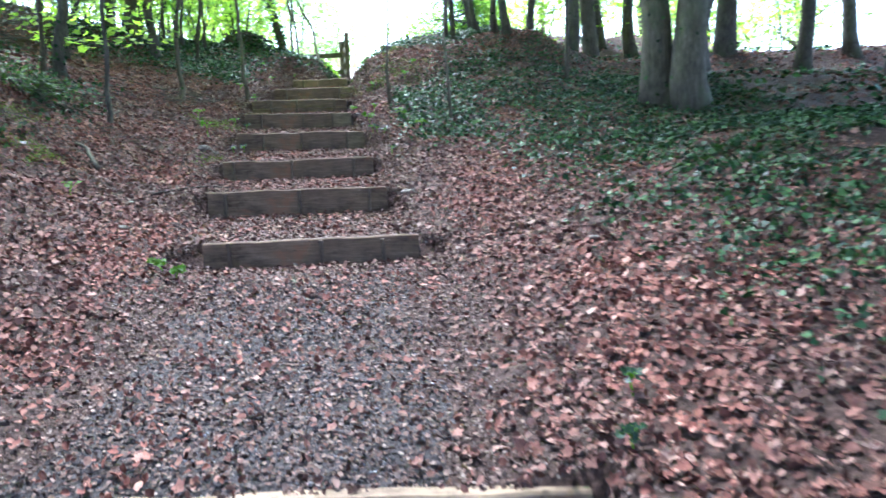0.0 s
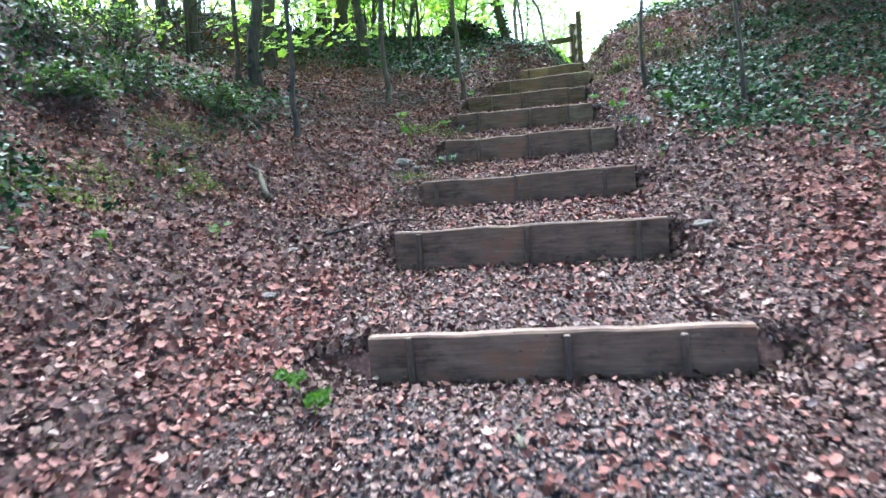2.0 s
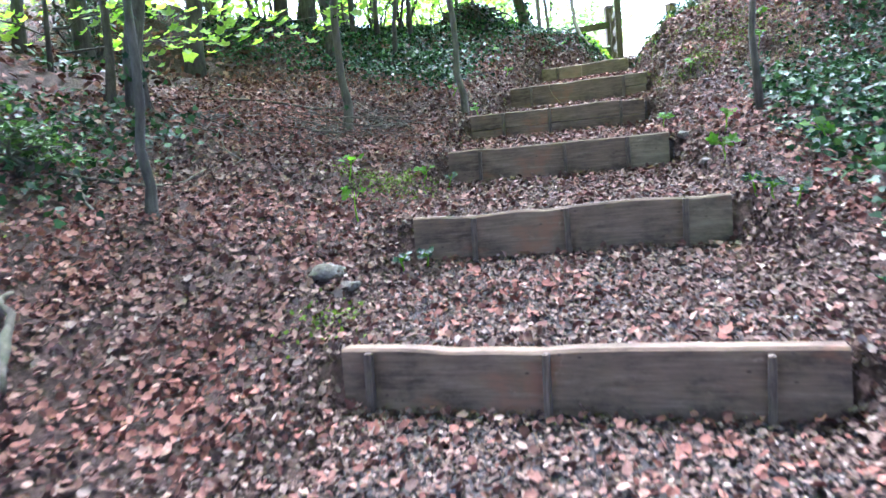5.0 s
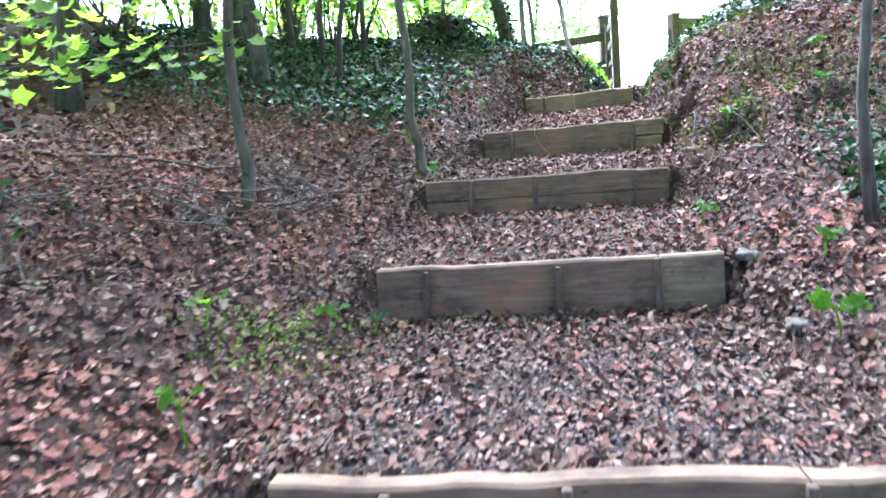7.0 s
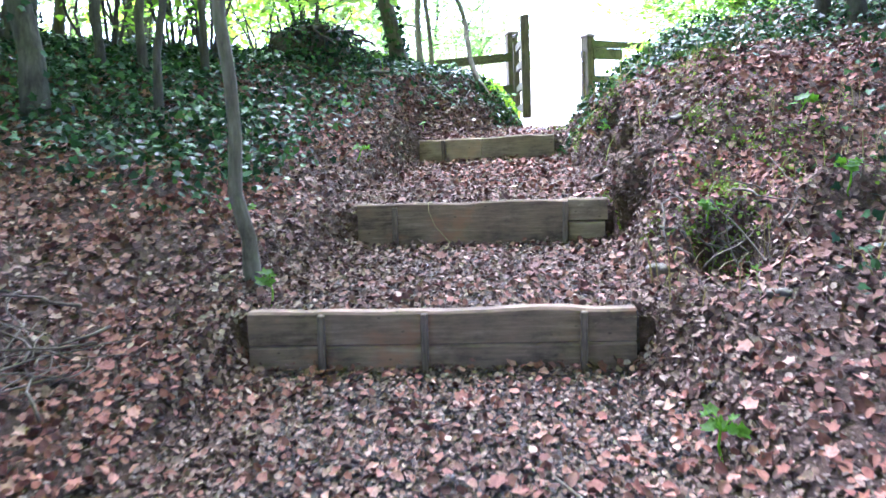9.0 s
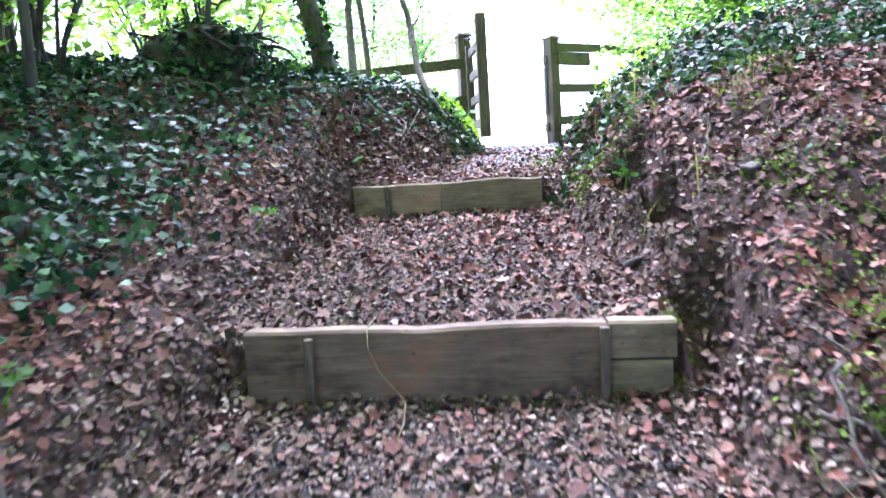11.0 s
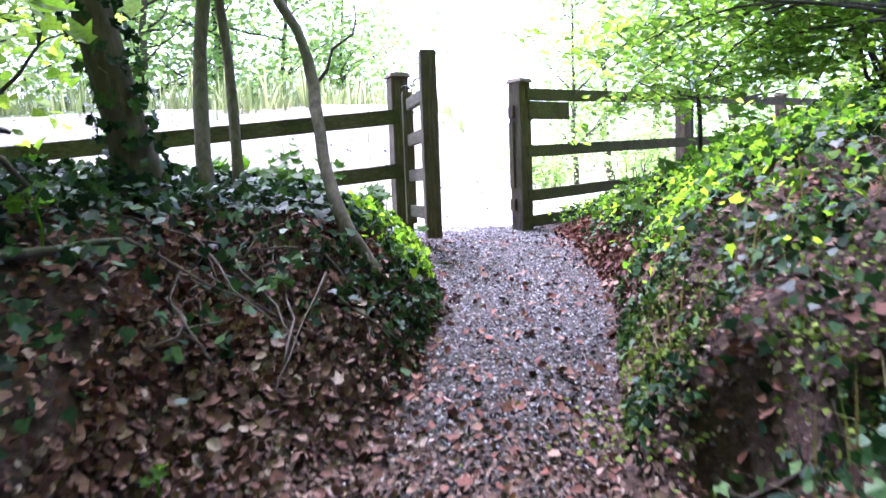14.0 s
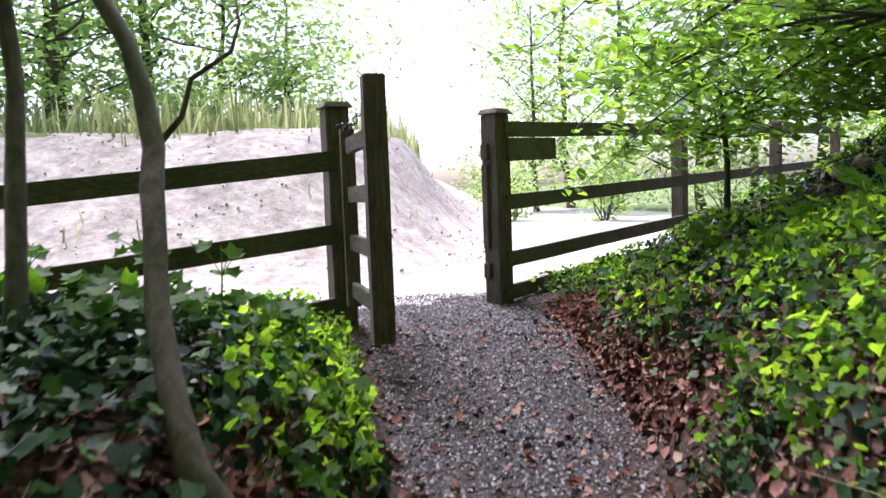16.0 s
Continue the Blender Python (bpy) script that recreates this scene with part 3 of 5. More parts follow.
GPL, GPR = (-0.80, 17.78), (0.24, 18.22)
fence_post(*GPL, 5.22, "square dark timber gate post with a flat cap beside the path", turn=16)
fence_post(*GPR, 5.22, "square dark timber gate post with a cap and fixed stop battens", turn=36)
LEFT_POSTS = [(-0.80, 17.78, 0.0)] + [(-0.80 - 2.9 * k, 17.78 - 0.87 * k, -0.284 * k) for k in range(1, 4)]
for x, y, drop in LEFT_POSTS[1:]:
    fence_post(x, y, max(5.2 + drop, float(height(x, y)) + 0.75), "square weathered fence post on the bank", 0.11, 16)
for (x0, y0, d0), (x1, y1, d1) in zip(LEFT_POSTS, LEFT_POSTS[1:]):
    for z, tall in ((4.925, 0.11), (4.515, 0.11), (4.1, 0.11)):
        fence_rail((x0, y0 - 0.06, z + d0), (x1, y1 - 0.06, z + d1), tall, "dark weathered flat fence rail, stained green")
RIGHT_POSTS = [(0.24, 18.22, 0.0)] + [(0.24 + 2.22 * k, 18.22 + 1.75 * k, 0.12 * k) for k in range(1, 4)]
for x, y, up in RIGHT_POSTS[1:]:
    fence_post(x, y, 5.2 + up, "square weathered fence post behind hanging leaves", 0.12, 38)
for (x0, y0, d0), (x1, y1, d1) in zip(RIGHT_POSTS, RIGHT_POSTS[1:]):
    for z, tall in ((5.12, 0.1), (4.645, 0.1), (4.27, 0.1), (4.05, 0.1)):
        fence_rail((x0 + 0.04, y0 - 0.05, z + d0), (x1 + 0.04, y1 - 0.05, z + d1), tall, "dark weathered flat fence rail, stained green")
fence_rail((0.30, 18.18, 4.99), (0.74, 18.53, 5.01), 0.15, "short dark board fixed below the top rail", 0.04)
stop = thing("gate_stop", GPR[0] - 0.085, GPR[1], 4.0, "narrow dark timber battens fixed to the gate post", "gate stop", turn=36)
box_part("batten", pose(-0.005, -0.02, 0.62), (0.03, 0.05, 0.55), M_POST, stop, 0.004)
box_part("batten", pose(-0.004, -0.02, 0.98), (0.03, 0.06, 0.1), M_POST, stop, 0.004)
box_part("batten", pose(-0.004, -0.02, 0.2), (0.03, 0.06, 0.1), M_POST, stop, 0.004)


def build_gate():
    a, b = Vector((-0.75, 17.66, 0)), Vector((-0.638, 16.86, 0))
    d = b - a
    g = thing("gate", *b.xy, 4.05, "narrow dark timber gate standing open towards the wood", "gate", turn=math.degrees(math.atan2(-d.y, -d.x)))
    box_part("stile", pose(0, 0, 0.60), (0.085, 0.1, 1.2), M_POST, g, 0.006, "tall square closing stile", 0.004)
    box_part("stile", pose(d.length - 0.06, 0, 0.55), (0.07, 0.075, 0.98), M_POST, g, 0.006)
    for z in (0.16, 0.42, 0.68, 0.94):
        box_part("bar", pose(d.length / 2 - 0.03, 0.0, z), (d.length - 0.16, 0.035, 0.085), M_RAIL, g, 0.004)
    for k in range(7):
        bm = bmesh.new()
        v, f = tube([(0.012 * math.cos(s), 0.017 * math.sin(s), 0) for s in np.linspace(0, 2 * math.pi, 9)], [0.004] * 9, 5, cap=False)
        vs = [bm.verts.new(p) for p in v]
        for q in f:
            bm.faces.new([vs[i] for i in q])
        bm.transform(pose(0.05 + 0.016 * k, 0.06 + 0.012 * k, 1.03 - 0.03 * math.sin(k / 6 * math.pi) - 0.006 * k, 90 * (k % 2), 20, 40))
        part("chain_link", bm, M_CHAIN, g, "dark iron chain link")
    return g


build_gate()


# ---------------------------------------------------------------- trees
def leaf_cluster(rng, centres, per, spread):
    p = np.repeat(np.array(centres), per, axis=0)
    return p + rng.normal(size=p.shape) * np.array(spread)


def tree(name, x, y, tall, radius, lean=(0.0, 0.0), bark=None, crook=0.1, limbs=5, low=0.45, reach=1.2, leaves=0, leaf=0.1, leaf_mat=None,
         outline=OVAL, label="", category="tree", group="", ivy=0, seed=1, flare=1.35, sides=9, droop=0.0, spread=0.35, run=None):
    rng = np.random.default_rng(seed)
    g = float(height(x, y))
    t = thing(name, x, y, g, label, category, group)
    n = max(7, int(tall * 2.2))
    line = bend((0, 0, -0.12), (lean[0], lean[1], tall), n, crook * 0.35, rng)
    if run:
        n = 22
        r = np.array([(0, 0, -0.12)] + run, float)
        h = np.interp(np.linspace(0, 1, n) ** 1.3, [0, 1], [-0.12, r[-1, 2]])
        line = np.stack([np.interp(h, r[:, 2], r[:, 0]), np.interp(h, r[:, 2], r[:, 1]), h], -1)
        line[2:, :2] += 0.015 * rng.normal(size=(n - 2, 2))
    f = np.linspace(0, 1, n) if not run else np.clip(line[:, 2] / tall, 0, 1)
    rad = radius * (1 - 0.72 * f) * (1 + (flare - 1) * np.exp(-f * tall / (radius * 2.2 + 0.05)))
    v, q = tube(line, rad, sides, 0.05, seed)
    trunk = mesh_object("trunk", v.tolist(), q, bark or M_BARK, t, shade=True)
    tips = []
    for k in range(limbs):
        i = int(n * (low + (0.97 - low) * (k + rng.random()) / max(limbs, 1)))
        i = min(i, n - 1)
        a = rng.uniform(0, 2 * math.pi)
        ln = reach * rng.uniform(0.6, 1.25)
        end = line[i] + np.array([math.cos(a) * ln, math.sin(a) * ln, ln * rng.uniform(0.15, 0.8) - droop])
        pts = bend(line[i], end, 7, 0.05 * ln, rng)
        pieces = [tube(pts, np.linspace(rad[i] * 0.55, 0.006, 7), 6)]
        for s in range(3):
            j = rng.integers(2, 6)
            e2 = pts[j] + rng.normal(size=3) * ln * 0.3 * np.array([1, 1, 0.6])
            tw = bend(pts[j], e2, 5, 0.03 * ln, rng)
            pieces.append(tube(tw, np.linspace(rad[i] * 0.22 + 0.003, 0.003, 5), 5))
            tips += [tw[2], tw[3], tw[4]]
        tips += [pts[4], pts[5], pts[6]]
        vv, qq = joined(pieces)
        mesh_object("limb", vv, qq, bark or M_BARK, t, shade=True)
    if leaves and tips:
        pos = leaf_cluster(rng, tips, max(1, leaves // len(tips)), (spread, spread, spread * 0.6))
        nor = np.tile([0.0, -0.25, 1.0], (len(pos), 1))
        scatter("crown", pos, nor, leaf * rng.uniform(0.6, 1.25, len(pos)), outline, leaf_mat or M_LEAF, t, tilt=0.55, seed=seed)
    if ivy:
        h = rng.uniform(0, min(tall, 4.5), ivy) ** 1.0
        a = rng.uniform(0, 2 * math.pi, ivy)
        out = np.stack([np.cos(a), np.sin(a), 0.2 + 0 * a], -1)
        axis = np.stack([np.interp(h, line[:, 2], line[:, i]) for i in range(3)], -1)
        pos = axis + out * (np.interp(h, line[:, 2], rad) + rng.uniform(0.0, 0.05, ivy))[:, None]
        pos[:, 2] = h
        scatter("ivy", pos, out, rng.uniform(0.03, 0.062, ivy), LOBED, M_IVY, trunk, "dark climbing ivy", 0.45, seed)
    return t


# saplings beside the steps
tree("sapling", -2.76, 8.0, 5.5, 0.025, bark=M_BARK_DARK, run=[(-0.01, 0, 0.4), (0.01, 0, 0.84), (0.02, 0, 1.1), (0, 0.1, 3), (0, 0.2, 5.5)], crook=0.12, limbs=5, low=0.35, reach=0.7, leaves=60, leaf=0.09, outline=LOBED,
     label="slender grey sapling with a few green leaves", category="sapling", group="saplings by the steps", seed=11, sides=7)
tree("sapling", -2.58, 10.1, 6, 0.032, bark=M_BARK, run=[(-0.01, 0, 0.35), (-0.03, 0, 0.62), (-0.06, 0, 0.75), (-0.03, 0, 0.86), (0.02, 0, 1.05), (0.05, 0.1, 3), (0, 0.2, 6)], crook=0.16, limbs=6, low=0.3, reach=0.9, leaves=90, leaf=0.1, outline=LOBED,
     label="slender mossy sapling with ivy at its foot", category="sapling", group="saplings by the steps", ivy=40, seed=12, sides=7)
tree("sapling", -1.9, 11.13, 6, 0.03, bark=M_BARK, run=[(0.0, 0, 0.12), (-0.05, 0, 0.43), (-0.05, 0, 0.75), (-0.06, 0, 1.0), (-0.3, 0.2, 3), (-0.5, 0.3, 6)], crook=0.14, limbs=6, low=0.4, reach=0.8, leaves=80, leaf=0.1, outline=LOBED,
     label="crooked grey sapling close to the steps", category="sapling", group="saplings by the steps", seed=13, sides=8)
tree("sapling", 0.24, 9.6, 3.2, 0.022, (0.1, 0.1), crook=0.08, limbs=3, low=0.4, reach=0.4, leaves=16, leaf=0.07,
     label="thin straight sapling on the ivy bank", category="sapling", group="saplings by the steps", seed=14, sides=6)
tree("sapling", 0.9, 8.3, 3.0, 0.018, (0.1, 0.1), crook=0.08, limbs=3, low=0.4, reach=0.4, leaves=16, leaf=0.07,
     label="thin straight sapling on the ivy bank", category="sapling", group="saplings by the steps", seed=15, sides=6)
tree("sapling", 2.78, 10.25, 4.0, 0.03, (0.0, 0.2), crook=0.08, limbs=4, low=0.4, reach=0.6, leaves=40, leaf=0.08,
     label="thin straight sapling on the ivy bank", category="sapling", group="saplings by the steps", seed=16, sides=6)

WOOD = [  # x, y, height, radius, lean x, lean y, ivy leaves, dark bark
    (-5.6, 9.63, 11, 0.16, 0.1, 0.3, 500, 1), (-5.18, 9.7, 9, 0.06, 0.1, 0.2, 0, 1), (-5.17, 10.44, 10, 0.09, 0.0, 0.2, 120, 1), (-3.95, 9.2, 7, 0.04, 0.5, 0.5, 0, 0),
    (-3.8, 9.3, 10, 0.085, 0.3, 0.4, 420, 1), (-4.54, 11.1, 11, 0.11, 0.3, 0.3, 120, 1), (-4.2, 12.9, 11, 0.14, 0.5, 0.3, 200, 1), (-4.45, 12.8, 10, 0.1, -0.5, 0.3, 60, 1),
    (-3.5, 12.1, 10, 0.09, 0.4, 0.4, 260, 1), (-3.57, 12.9, 7, 0.04, 0.2, 0.2, 0, 1), (-2.93, 12.4, 6, 0.034, 0.4, 0.3, 0, 1), (-3.3, 12.95, 7, 0.04, 0.1, 0.2, 0, 1),
    (-3.0, 13.25, 7, 0.035, 0.2, 0.1, 0, 1), (-6.8, 12.2, 11, 0.13, 0.2, 0.2, 200, 1), (-7.6, 10.2, 11, 0.15, -0.2, 0.2, 200, 1), (-6.2, 14.0, 10, 0.1, 0.2, 0.2, 60, 1),
    (-8.8, 12.5, 11, 0.14, 0.2, 0.2, 0, 1), (-5.2, 14.8, 9, 0.07, 0.3, 0.2, 0, 1),
    (2.0, 13.43, 9, 0.06, -0.5, 0.4, 60, 1), (2.16, 12.7, 9, 0.07, -0.35, 0.4, 60, 1), (2.36, 12.5, 9, 0.085, -0.25, 0.3, 60, 1), (2.95, 13.2, 10, 0.08, 0.1, 0.3, 40, 1),
    (3.5, 12.6, 10, 0.12, 0.1, 0.3, 60, 1), (4.1, 13.4, 11, 0.16, 0.1, 0.3, 80, 0), (5.1, 10.9, 11, 0.15, 1.2, 0.3, 80, 1), (6.3, 12.6, 11, 0.2, 0.8, 0.2, 120, 1),
    (7.4, 12.0, 11, 0.14, 0.1, 0.2, 60, 1), (7.3, 9.6, 11, 0.16, 0.3, 0.2, 100, 1), (8.6, 12.4, 11, 0.14, 0.0, 0.2, 0, 1), (9.6, 10.5, 11, 0.17, 0.2, 0.2, 0, 0),
    (1.35, 13.55, 9, 0.05, 0.3, 0.2, 60, 1), (1.5, 13.3, 9, 0.055, 0.3, 0.1, 40, 1), (10.5, 13.5, 11, 0.15, 0, 0, 0, 1), (5.4, 14.8, 11, 0.13, 0, 0, 0, 1),
    # these five stand out of view, added for the shade of their crowns
    (-4.8, 4.5, 11, 0.14, -0.2, 0, 200, 0), (-6.0, 1.0, 12, 0.17, 0, 0, 0, 0), (5.0, 2.5, 12, 0.18, 0.2, 0, 0, 0), (3.5, -2.5, 12, 0.17, 0, 0, 0, 0), (-3.0, -3.0, 12, 0.17, 0, 0, 0, 0)]
for k, (x, y, tall, r, lx, ly, iv, dark) in enumerate(WOOD):
    # crowns at right between y 9 and 14 are thickened to shade the slope
    tree("tree", x, y, tall, r * (0.76 if x < 0 else 0.9), (lx, ly), M_BARK_DARK if dark else M_BARK, 0.14, 8, 0.36, 2.0 if r > 0.08 else 1.3, (3300 if r > 0.1 else 1400) if x > 0 and 9 < y < 14 else 380, 0.22 if x > 0 else 0.15, M_LEAF, CHIP,
         "tall dark-barked woodland tree with ivy on its trunk" if iv else "tall slender dark-barked woodland tree", "tree", "trees of the wood", iv, 100 + k, spread=0.55)
# broad crowns added around the path, mostly unseen, to darken the ground below
SHADE_TREES = [(-4.4, -1.0), (4.6, 0.2), (-5.4, 2.6), (5.6, 5.2), (-7.2, 6.2), (0.8, -5.0), (-2.6, -6.5), (4.2, -7.0), (-7.0, -4.0), (8.2, -3.0), (-9.0, 1.5), (8.8, 5.5), (-1.0, -11), (9.5, -9), (-8, -10), (11.5, 2), (-6.6, 6.6), (2.7, -0.9), (-2.9, -0.4), (3.0, 1.3), (4.6, 4.0), (-3.4, -0.2), (1.6, -3.2), (-4.4, 1.4)]
for k, (x, y) in enumerate(SHADE_TREES):
    tree("tree", x, y, 13.5, 0.21, (0.2, 0.3), M_BARK, 0.12, 12, 0.46, 3.6, 6000, 0.3, M_LEAF, CHIP, "tall broad-crowned grey tree added to shade the wood", "tree", "trees of the wood", 0, 700 + k, spread=1.1)
# two leaning trees added so that their crowns shade the last stretch
for k, (x, y, lx, ly, many) in enumerate([(-5.4, 16.3, 2.0, 2.6, 3600), (4.9, 15.6, -1.4, 0.0, 7800)]):
    tree("tree", x, y, 13, 0.2, (lx, ly), M_BARK_DARK, 0.12, 16, 0.44, 4.2, many, 0.26, M_LEAF, CHIP, "tall dark leaning tree, its broad crown added to shade the gate", "tree", "trees of the wood", 150, 740 + k, spread=1.2)
# the great tree with two stems, its unseen crowns widened to shade the slope
tree("beech_tree", 3.38, 8.35, 12, 0.17, (-0.3, 0.4), M_BARK, 0.1, 8, 0.42, 3.6, 5000, 0.28, M_LEAF, CHIP, "large smooth grey tree with two stems, ivy at its foot", "tree", "", 160, 71, 1.5, 12, spread=1.1)
tree("beech_tree", 3.66, 8.12, 12, 0.18, (0.35, 0.3), M_BARK, 0.1, 8, 0.42, 3.6, 5000, 0.28, M_LEAF, CHIP, "large smooth grey tree stem beside its twin", "tree", "", 80, 72, 1.5, 12, spread=1.1)

# stems on the bank beside the gate
tree("tree", -1.85, 15.03, 8, 0.075, (0, 0), M_BARK, 0.1, 6, 0.25, 0.9, 200, 0.11, M_LEAF, LOBED, "leaning ivy-clad grey tree on the bank by the fence", "tree", "stems by the gate", 1500, 31, 1.3, run=[(0, 0, 0.05), (-0.07, 0, 0.4), (-0.14, 0, 0.76), (-0.5, 0.1, 2), (-1.2, 0.2, 8)])
tree("tree", -1.66, 15.22, 7, 0.033, (0, 0), M_BARK, 0.1, 5, 0.3, 0.8, 90, 0.1, M_LEAF, LOBED, "slim grey stem on the bank by the fence", "tree", "stems by the gate", 0, 32, run=[(-0.01, 0, 0.05), (-0.05, 0.12, 0.25), (-0.08, 0.3, 0.55), (-0.08, 0.45, 0.9), (-0.2, 0.6, 2), (-0.4, 0.8, 7)])
tree("tree", -1.6, 15.5, 7, 0.025, (0, 0), M_BARK, 0.12, 4, 0.3, 0.7, 70, 0.1, M_LEAF, LOBED, "thin grey stem on the bank by the fence", "tree", "stems by the gate", 0, 33, run=[(0, 0, 0.05), (-0.02, 0.1, 0.26), (-0.07, 0.25, 0.57), (-0.1, 0.35, 0.88), (-0.2, 0.1, 2.5), (-0.4, 0.1, 7)])


def crooked_stem():
    t = thing("tree", -1.06, 15.0, 4.13, "thin crooked grey stem with a mossy foot leaning from the bank", "tree", "stems by the gate")
    pts = [(0.04, -0.01, -0.12), (0.02, 0, -0.05), (-0.01, 0, 0.03), (-0.05, 0, 0.1), (-0.09, 0.03, 0.2), (-0.14, 0.08, 0.37), (-0.16, 0.12, 0.52), (-0.178, 0.15, 0.62), (-0.185, 0.18, 0.71), (-0.21, 0.2, 0.84),
           (-0.25, 0.22, 0.97), (-0.335, 0.25, 1.12), (-0.41, 0.27, 1.25), (-0.6, 0.35, 1.7), (-0.9, 0.4, 2.6), (-1.3, 0.4, 4)]
    pts = [(px, 2.5 * py, pz) for px, py, pz in pts]  # it leans away from the steps
    v, f = tube(pts, [0.06, 0.05, 0.036, 0.03, 0.026, 0.024, 0.025, 0.03, 0.027, 0.024, 0.023, 0.024, 0.021, 0.019, 0.015, 0.006], 9, 0.06, 3)
    mesh_object("trunk", v.tolist(), f, M_BARK, t, shade=True)
    rng = np.random.default_rng(5)
    for i, e in ((8, (0.0, 0.6, 1.1)), (12, (-0.7, 0.3, 1.7)), (13, (-0.2, 0.9, 2.2))):
        v, f = tube(bend(pts[i], e, 6, 0.03, rng), np.linspace(0.009, 0.003, 6), 5)
        mesh_object("limb", v.tolist(), f, M_BARK, t, shade=True)


crooked_stem()


def hanging_branches():
    """The tree whose leafy boughs hang over the right of the gate."""
    rng = np.random.default_rng(21)
    x, y = 2.15, 16.0
    g = float(height(x, y))
    t = thing("beech_tree", x, y, g, "dark tree with fresh green boughs hanging beside the gate", "tree")
    v, f = tube(bend((0, 0, -0.15), (-0.6, 0.6, 8), 16, 0.04, rng), np.linspace(0.085, 0.03, 16), 10, 0.05)
    mesh_object("trunk", v.tolist(), f, M_BARK_DARK, t, shade=True)
    tips = []
    for k in range(46):
        end = np.array([rng.uniform(0.8, 3.7), rng.uniform(16.6, 19.6), 0])
        near = smooth(np.array([(end[0] - 0.6) / 1.3]))[0]
        end[2] = rng.uniform(5.75 - 0.75 * near, 6.9)
        if k < 4:
            end = np.array([(0.55, 17.6, 5.05), (0.75, 17.3, 5.2), (0.45, 17.9, 5.6), (0.1, 17.4, 6.05)][k])
        if k >= 34:
            end = np.array([rng.uniform(0.75, 2.3), rng.uniform(17.2, 18.4), rng.uniform(4.85, 5.6)])
        end -= np.array([x, y, g])
        start = np.array([-0.1, 0.1, min(max(end[2] + rng.uniform(0.0, 0.9), 0.5), 2.8)])
        line = bend(start, end, 9, 0.05, rng)
        line[:, 2] += 0.22 * np.sin(np.linspace(0, np.pi, 9))
        pieces = [tube(line, np.linspace(0.014, 0.003, 9), 6)]
        for q in range(8):
            j = rng.integers(3, 9)
            tw = bend(line[j], line[j] + rng.normal(size=3) * np.array([0.3, 0.3, 0.13]), 5, 0.02, rng)
            pieces.append(tube(tw, np.linspace(0.005, 0.002, 5), 4))
            tips += list(tw[1:])
        vv, ff = joined(pieces)
        mesh_object("limb", vv, ff, M_BARK_DARK, t, shade=True)
    pos = leaf_cluster(rng, tips, 8, (0.13, 0.13, 0.035))
    scatter("crown", pos, np.tile([0.0, -0.3, 1.0], (len(pos), 1)), rng.uniform(0.055, 0.1, len(pos)), OVAL, M_BEECH, t, tilt=0.4, seed=4)
    return t


hanging_branches()


def shrub(x, y, wide, tall, count, leaf, material, outline, label, seed, lift=0.0, category="shrub"):
    rng = np.random.default_rng(seed)
    g = float(height(x, y))
    t = thing("shrub", x, y, g, label, category, "undergrowth")
    pieces, tips = [], []
    for k in range(9):
        a = rng.uniform(0, 2 * math.pi)
        e = np.array([math.cos(a) * wide * rng.uniform(0.2, 0.9), math.sin(a) * wide * rng.uniform(0.2, 0.9), lift + (tall - lift) * rng.uniform(0.3, 1)])
        line = bend((0.05 * math.cos(a), 0.05 * math.sin(a), -0.05), e, 8, 0.05, rng)
        pieces.append(tube(line, np.linspace(0.016, 0.003, 8), 5))
        tips += list(line[3:])
        for s in range(3):
            tw = bend(line[5], line[5] + rng.normal(size=3) * wide * 0.3, 4, 0.02, rng)
            pieces.append(tube(tw, np.linspace(0.006, 0.002, 4), 4))
            tips += list(tw[1:])
    vv, ff = joined(pieces)
    mesh_object("framework", vv, ff, M_BARK_DARK, t, shade=True)
    pos = leaf_cluster(rng, tips, max(1, count // len(tips)), (wide * 0.2, wide * 0.2, tall * 0.1))
    pos[:, 2] = np.maximum(pos[:, 2], 0.03)
    scatter("foliage", pos, np.tile([0.0, -0.3, 1.0], (len(pos), 1)), leaf * rng.uniform(0.6, 1.2, len(pos)), outline, material, t, tilt=0.5, seed=seed)
    return t


# understorey behind the steps, then the trees across the track
for k, (x, y, w, h, n) in enumerate([(-5.0, 13.4, 1.3, 3.2, 1400), (-6.6, 12.9, 1.5, 3.4, 900), (-7.8, 11.4, 1.4, 3.4, 900), (-3.9, 14.6, 1.2, 3.0, 900), (-8.5, 9.2, 1.5, 3.2, 900),
                                     (-2.9, 15.5, 0.9, 2.2, 600), (-3.6, 16.2, 1.1, 2.8, 800), (-5.0, 16.0, 1.3, 3.0, 800), (-6.8, 15.2, 1.4, 3.4, 800), (-9.5, 13.6, 1.6, 3.6, 800),
                                     (-4.9, 12.1, 0.9, 2.4, 600), (-6.1, 11.7, 1.1, 2.6, 700), (-6.9, 10.3, 1.1, 2.4, 700), (-7.0, 8.6, 1.1, 2.2, 700), (-4.0, 13.7, 0.9, 2.2, 600), (-3.3, 14.0, 0.7, 1.9, 400), (-9.2, 10.8, 1.5, 3.2, 800), (3.4, 14.5, 1.0, 2.2, 700), (4.8, 15.8, 1.3, 2.8, 800), (6.6, 15.0, 1.3, 2.6, 800), (8.4, 14.5, 1.4, 3.0, 800), (3.0, 17.4, 0.9, 1.8, 700)]):
    shrub(x, y, w, h, int(n * 2.0), 0.085, M_LEAF, HEART, "light green leafy undergrowth with bare stems", 300 + k, 0.4)
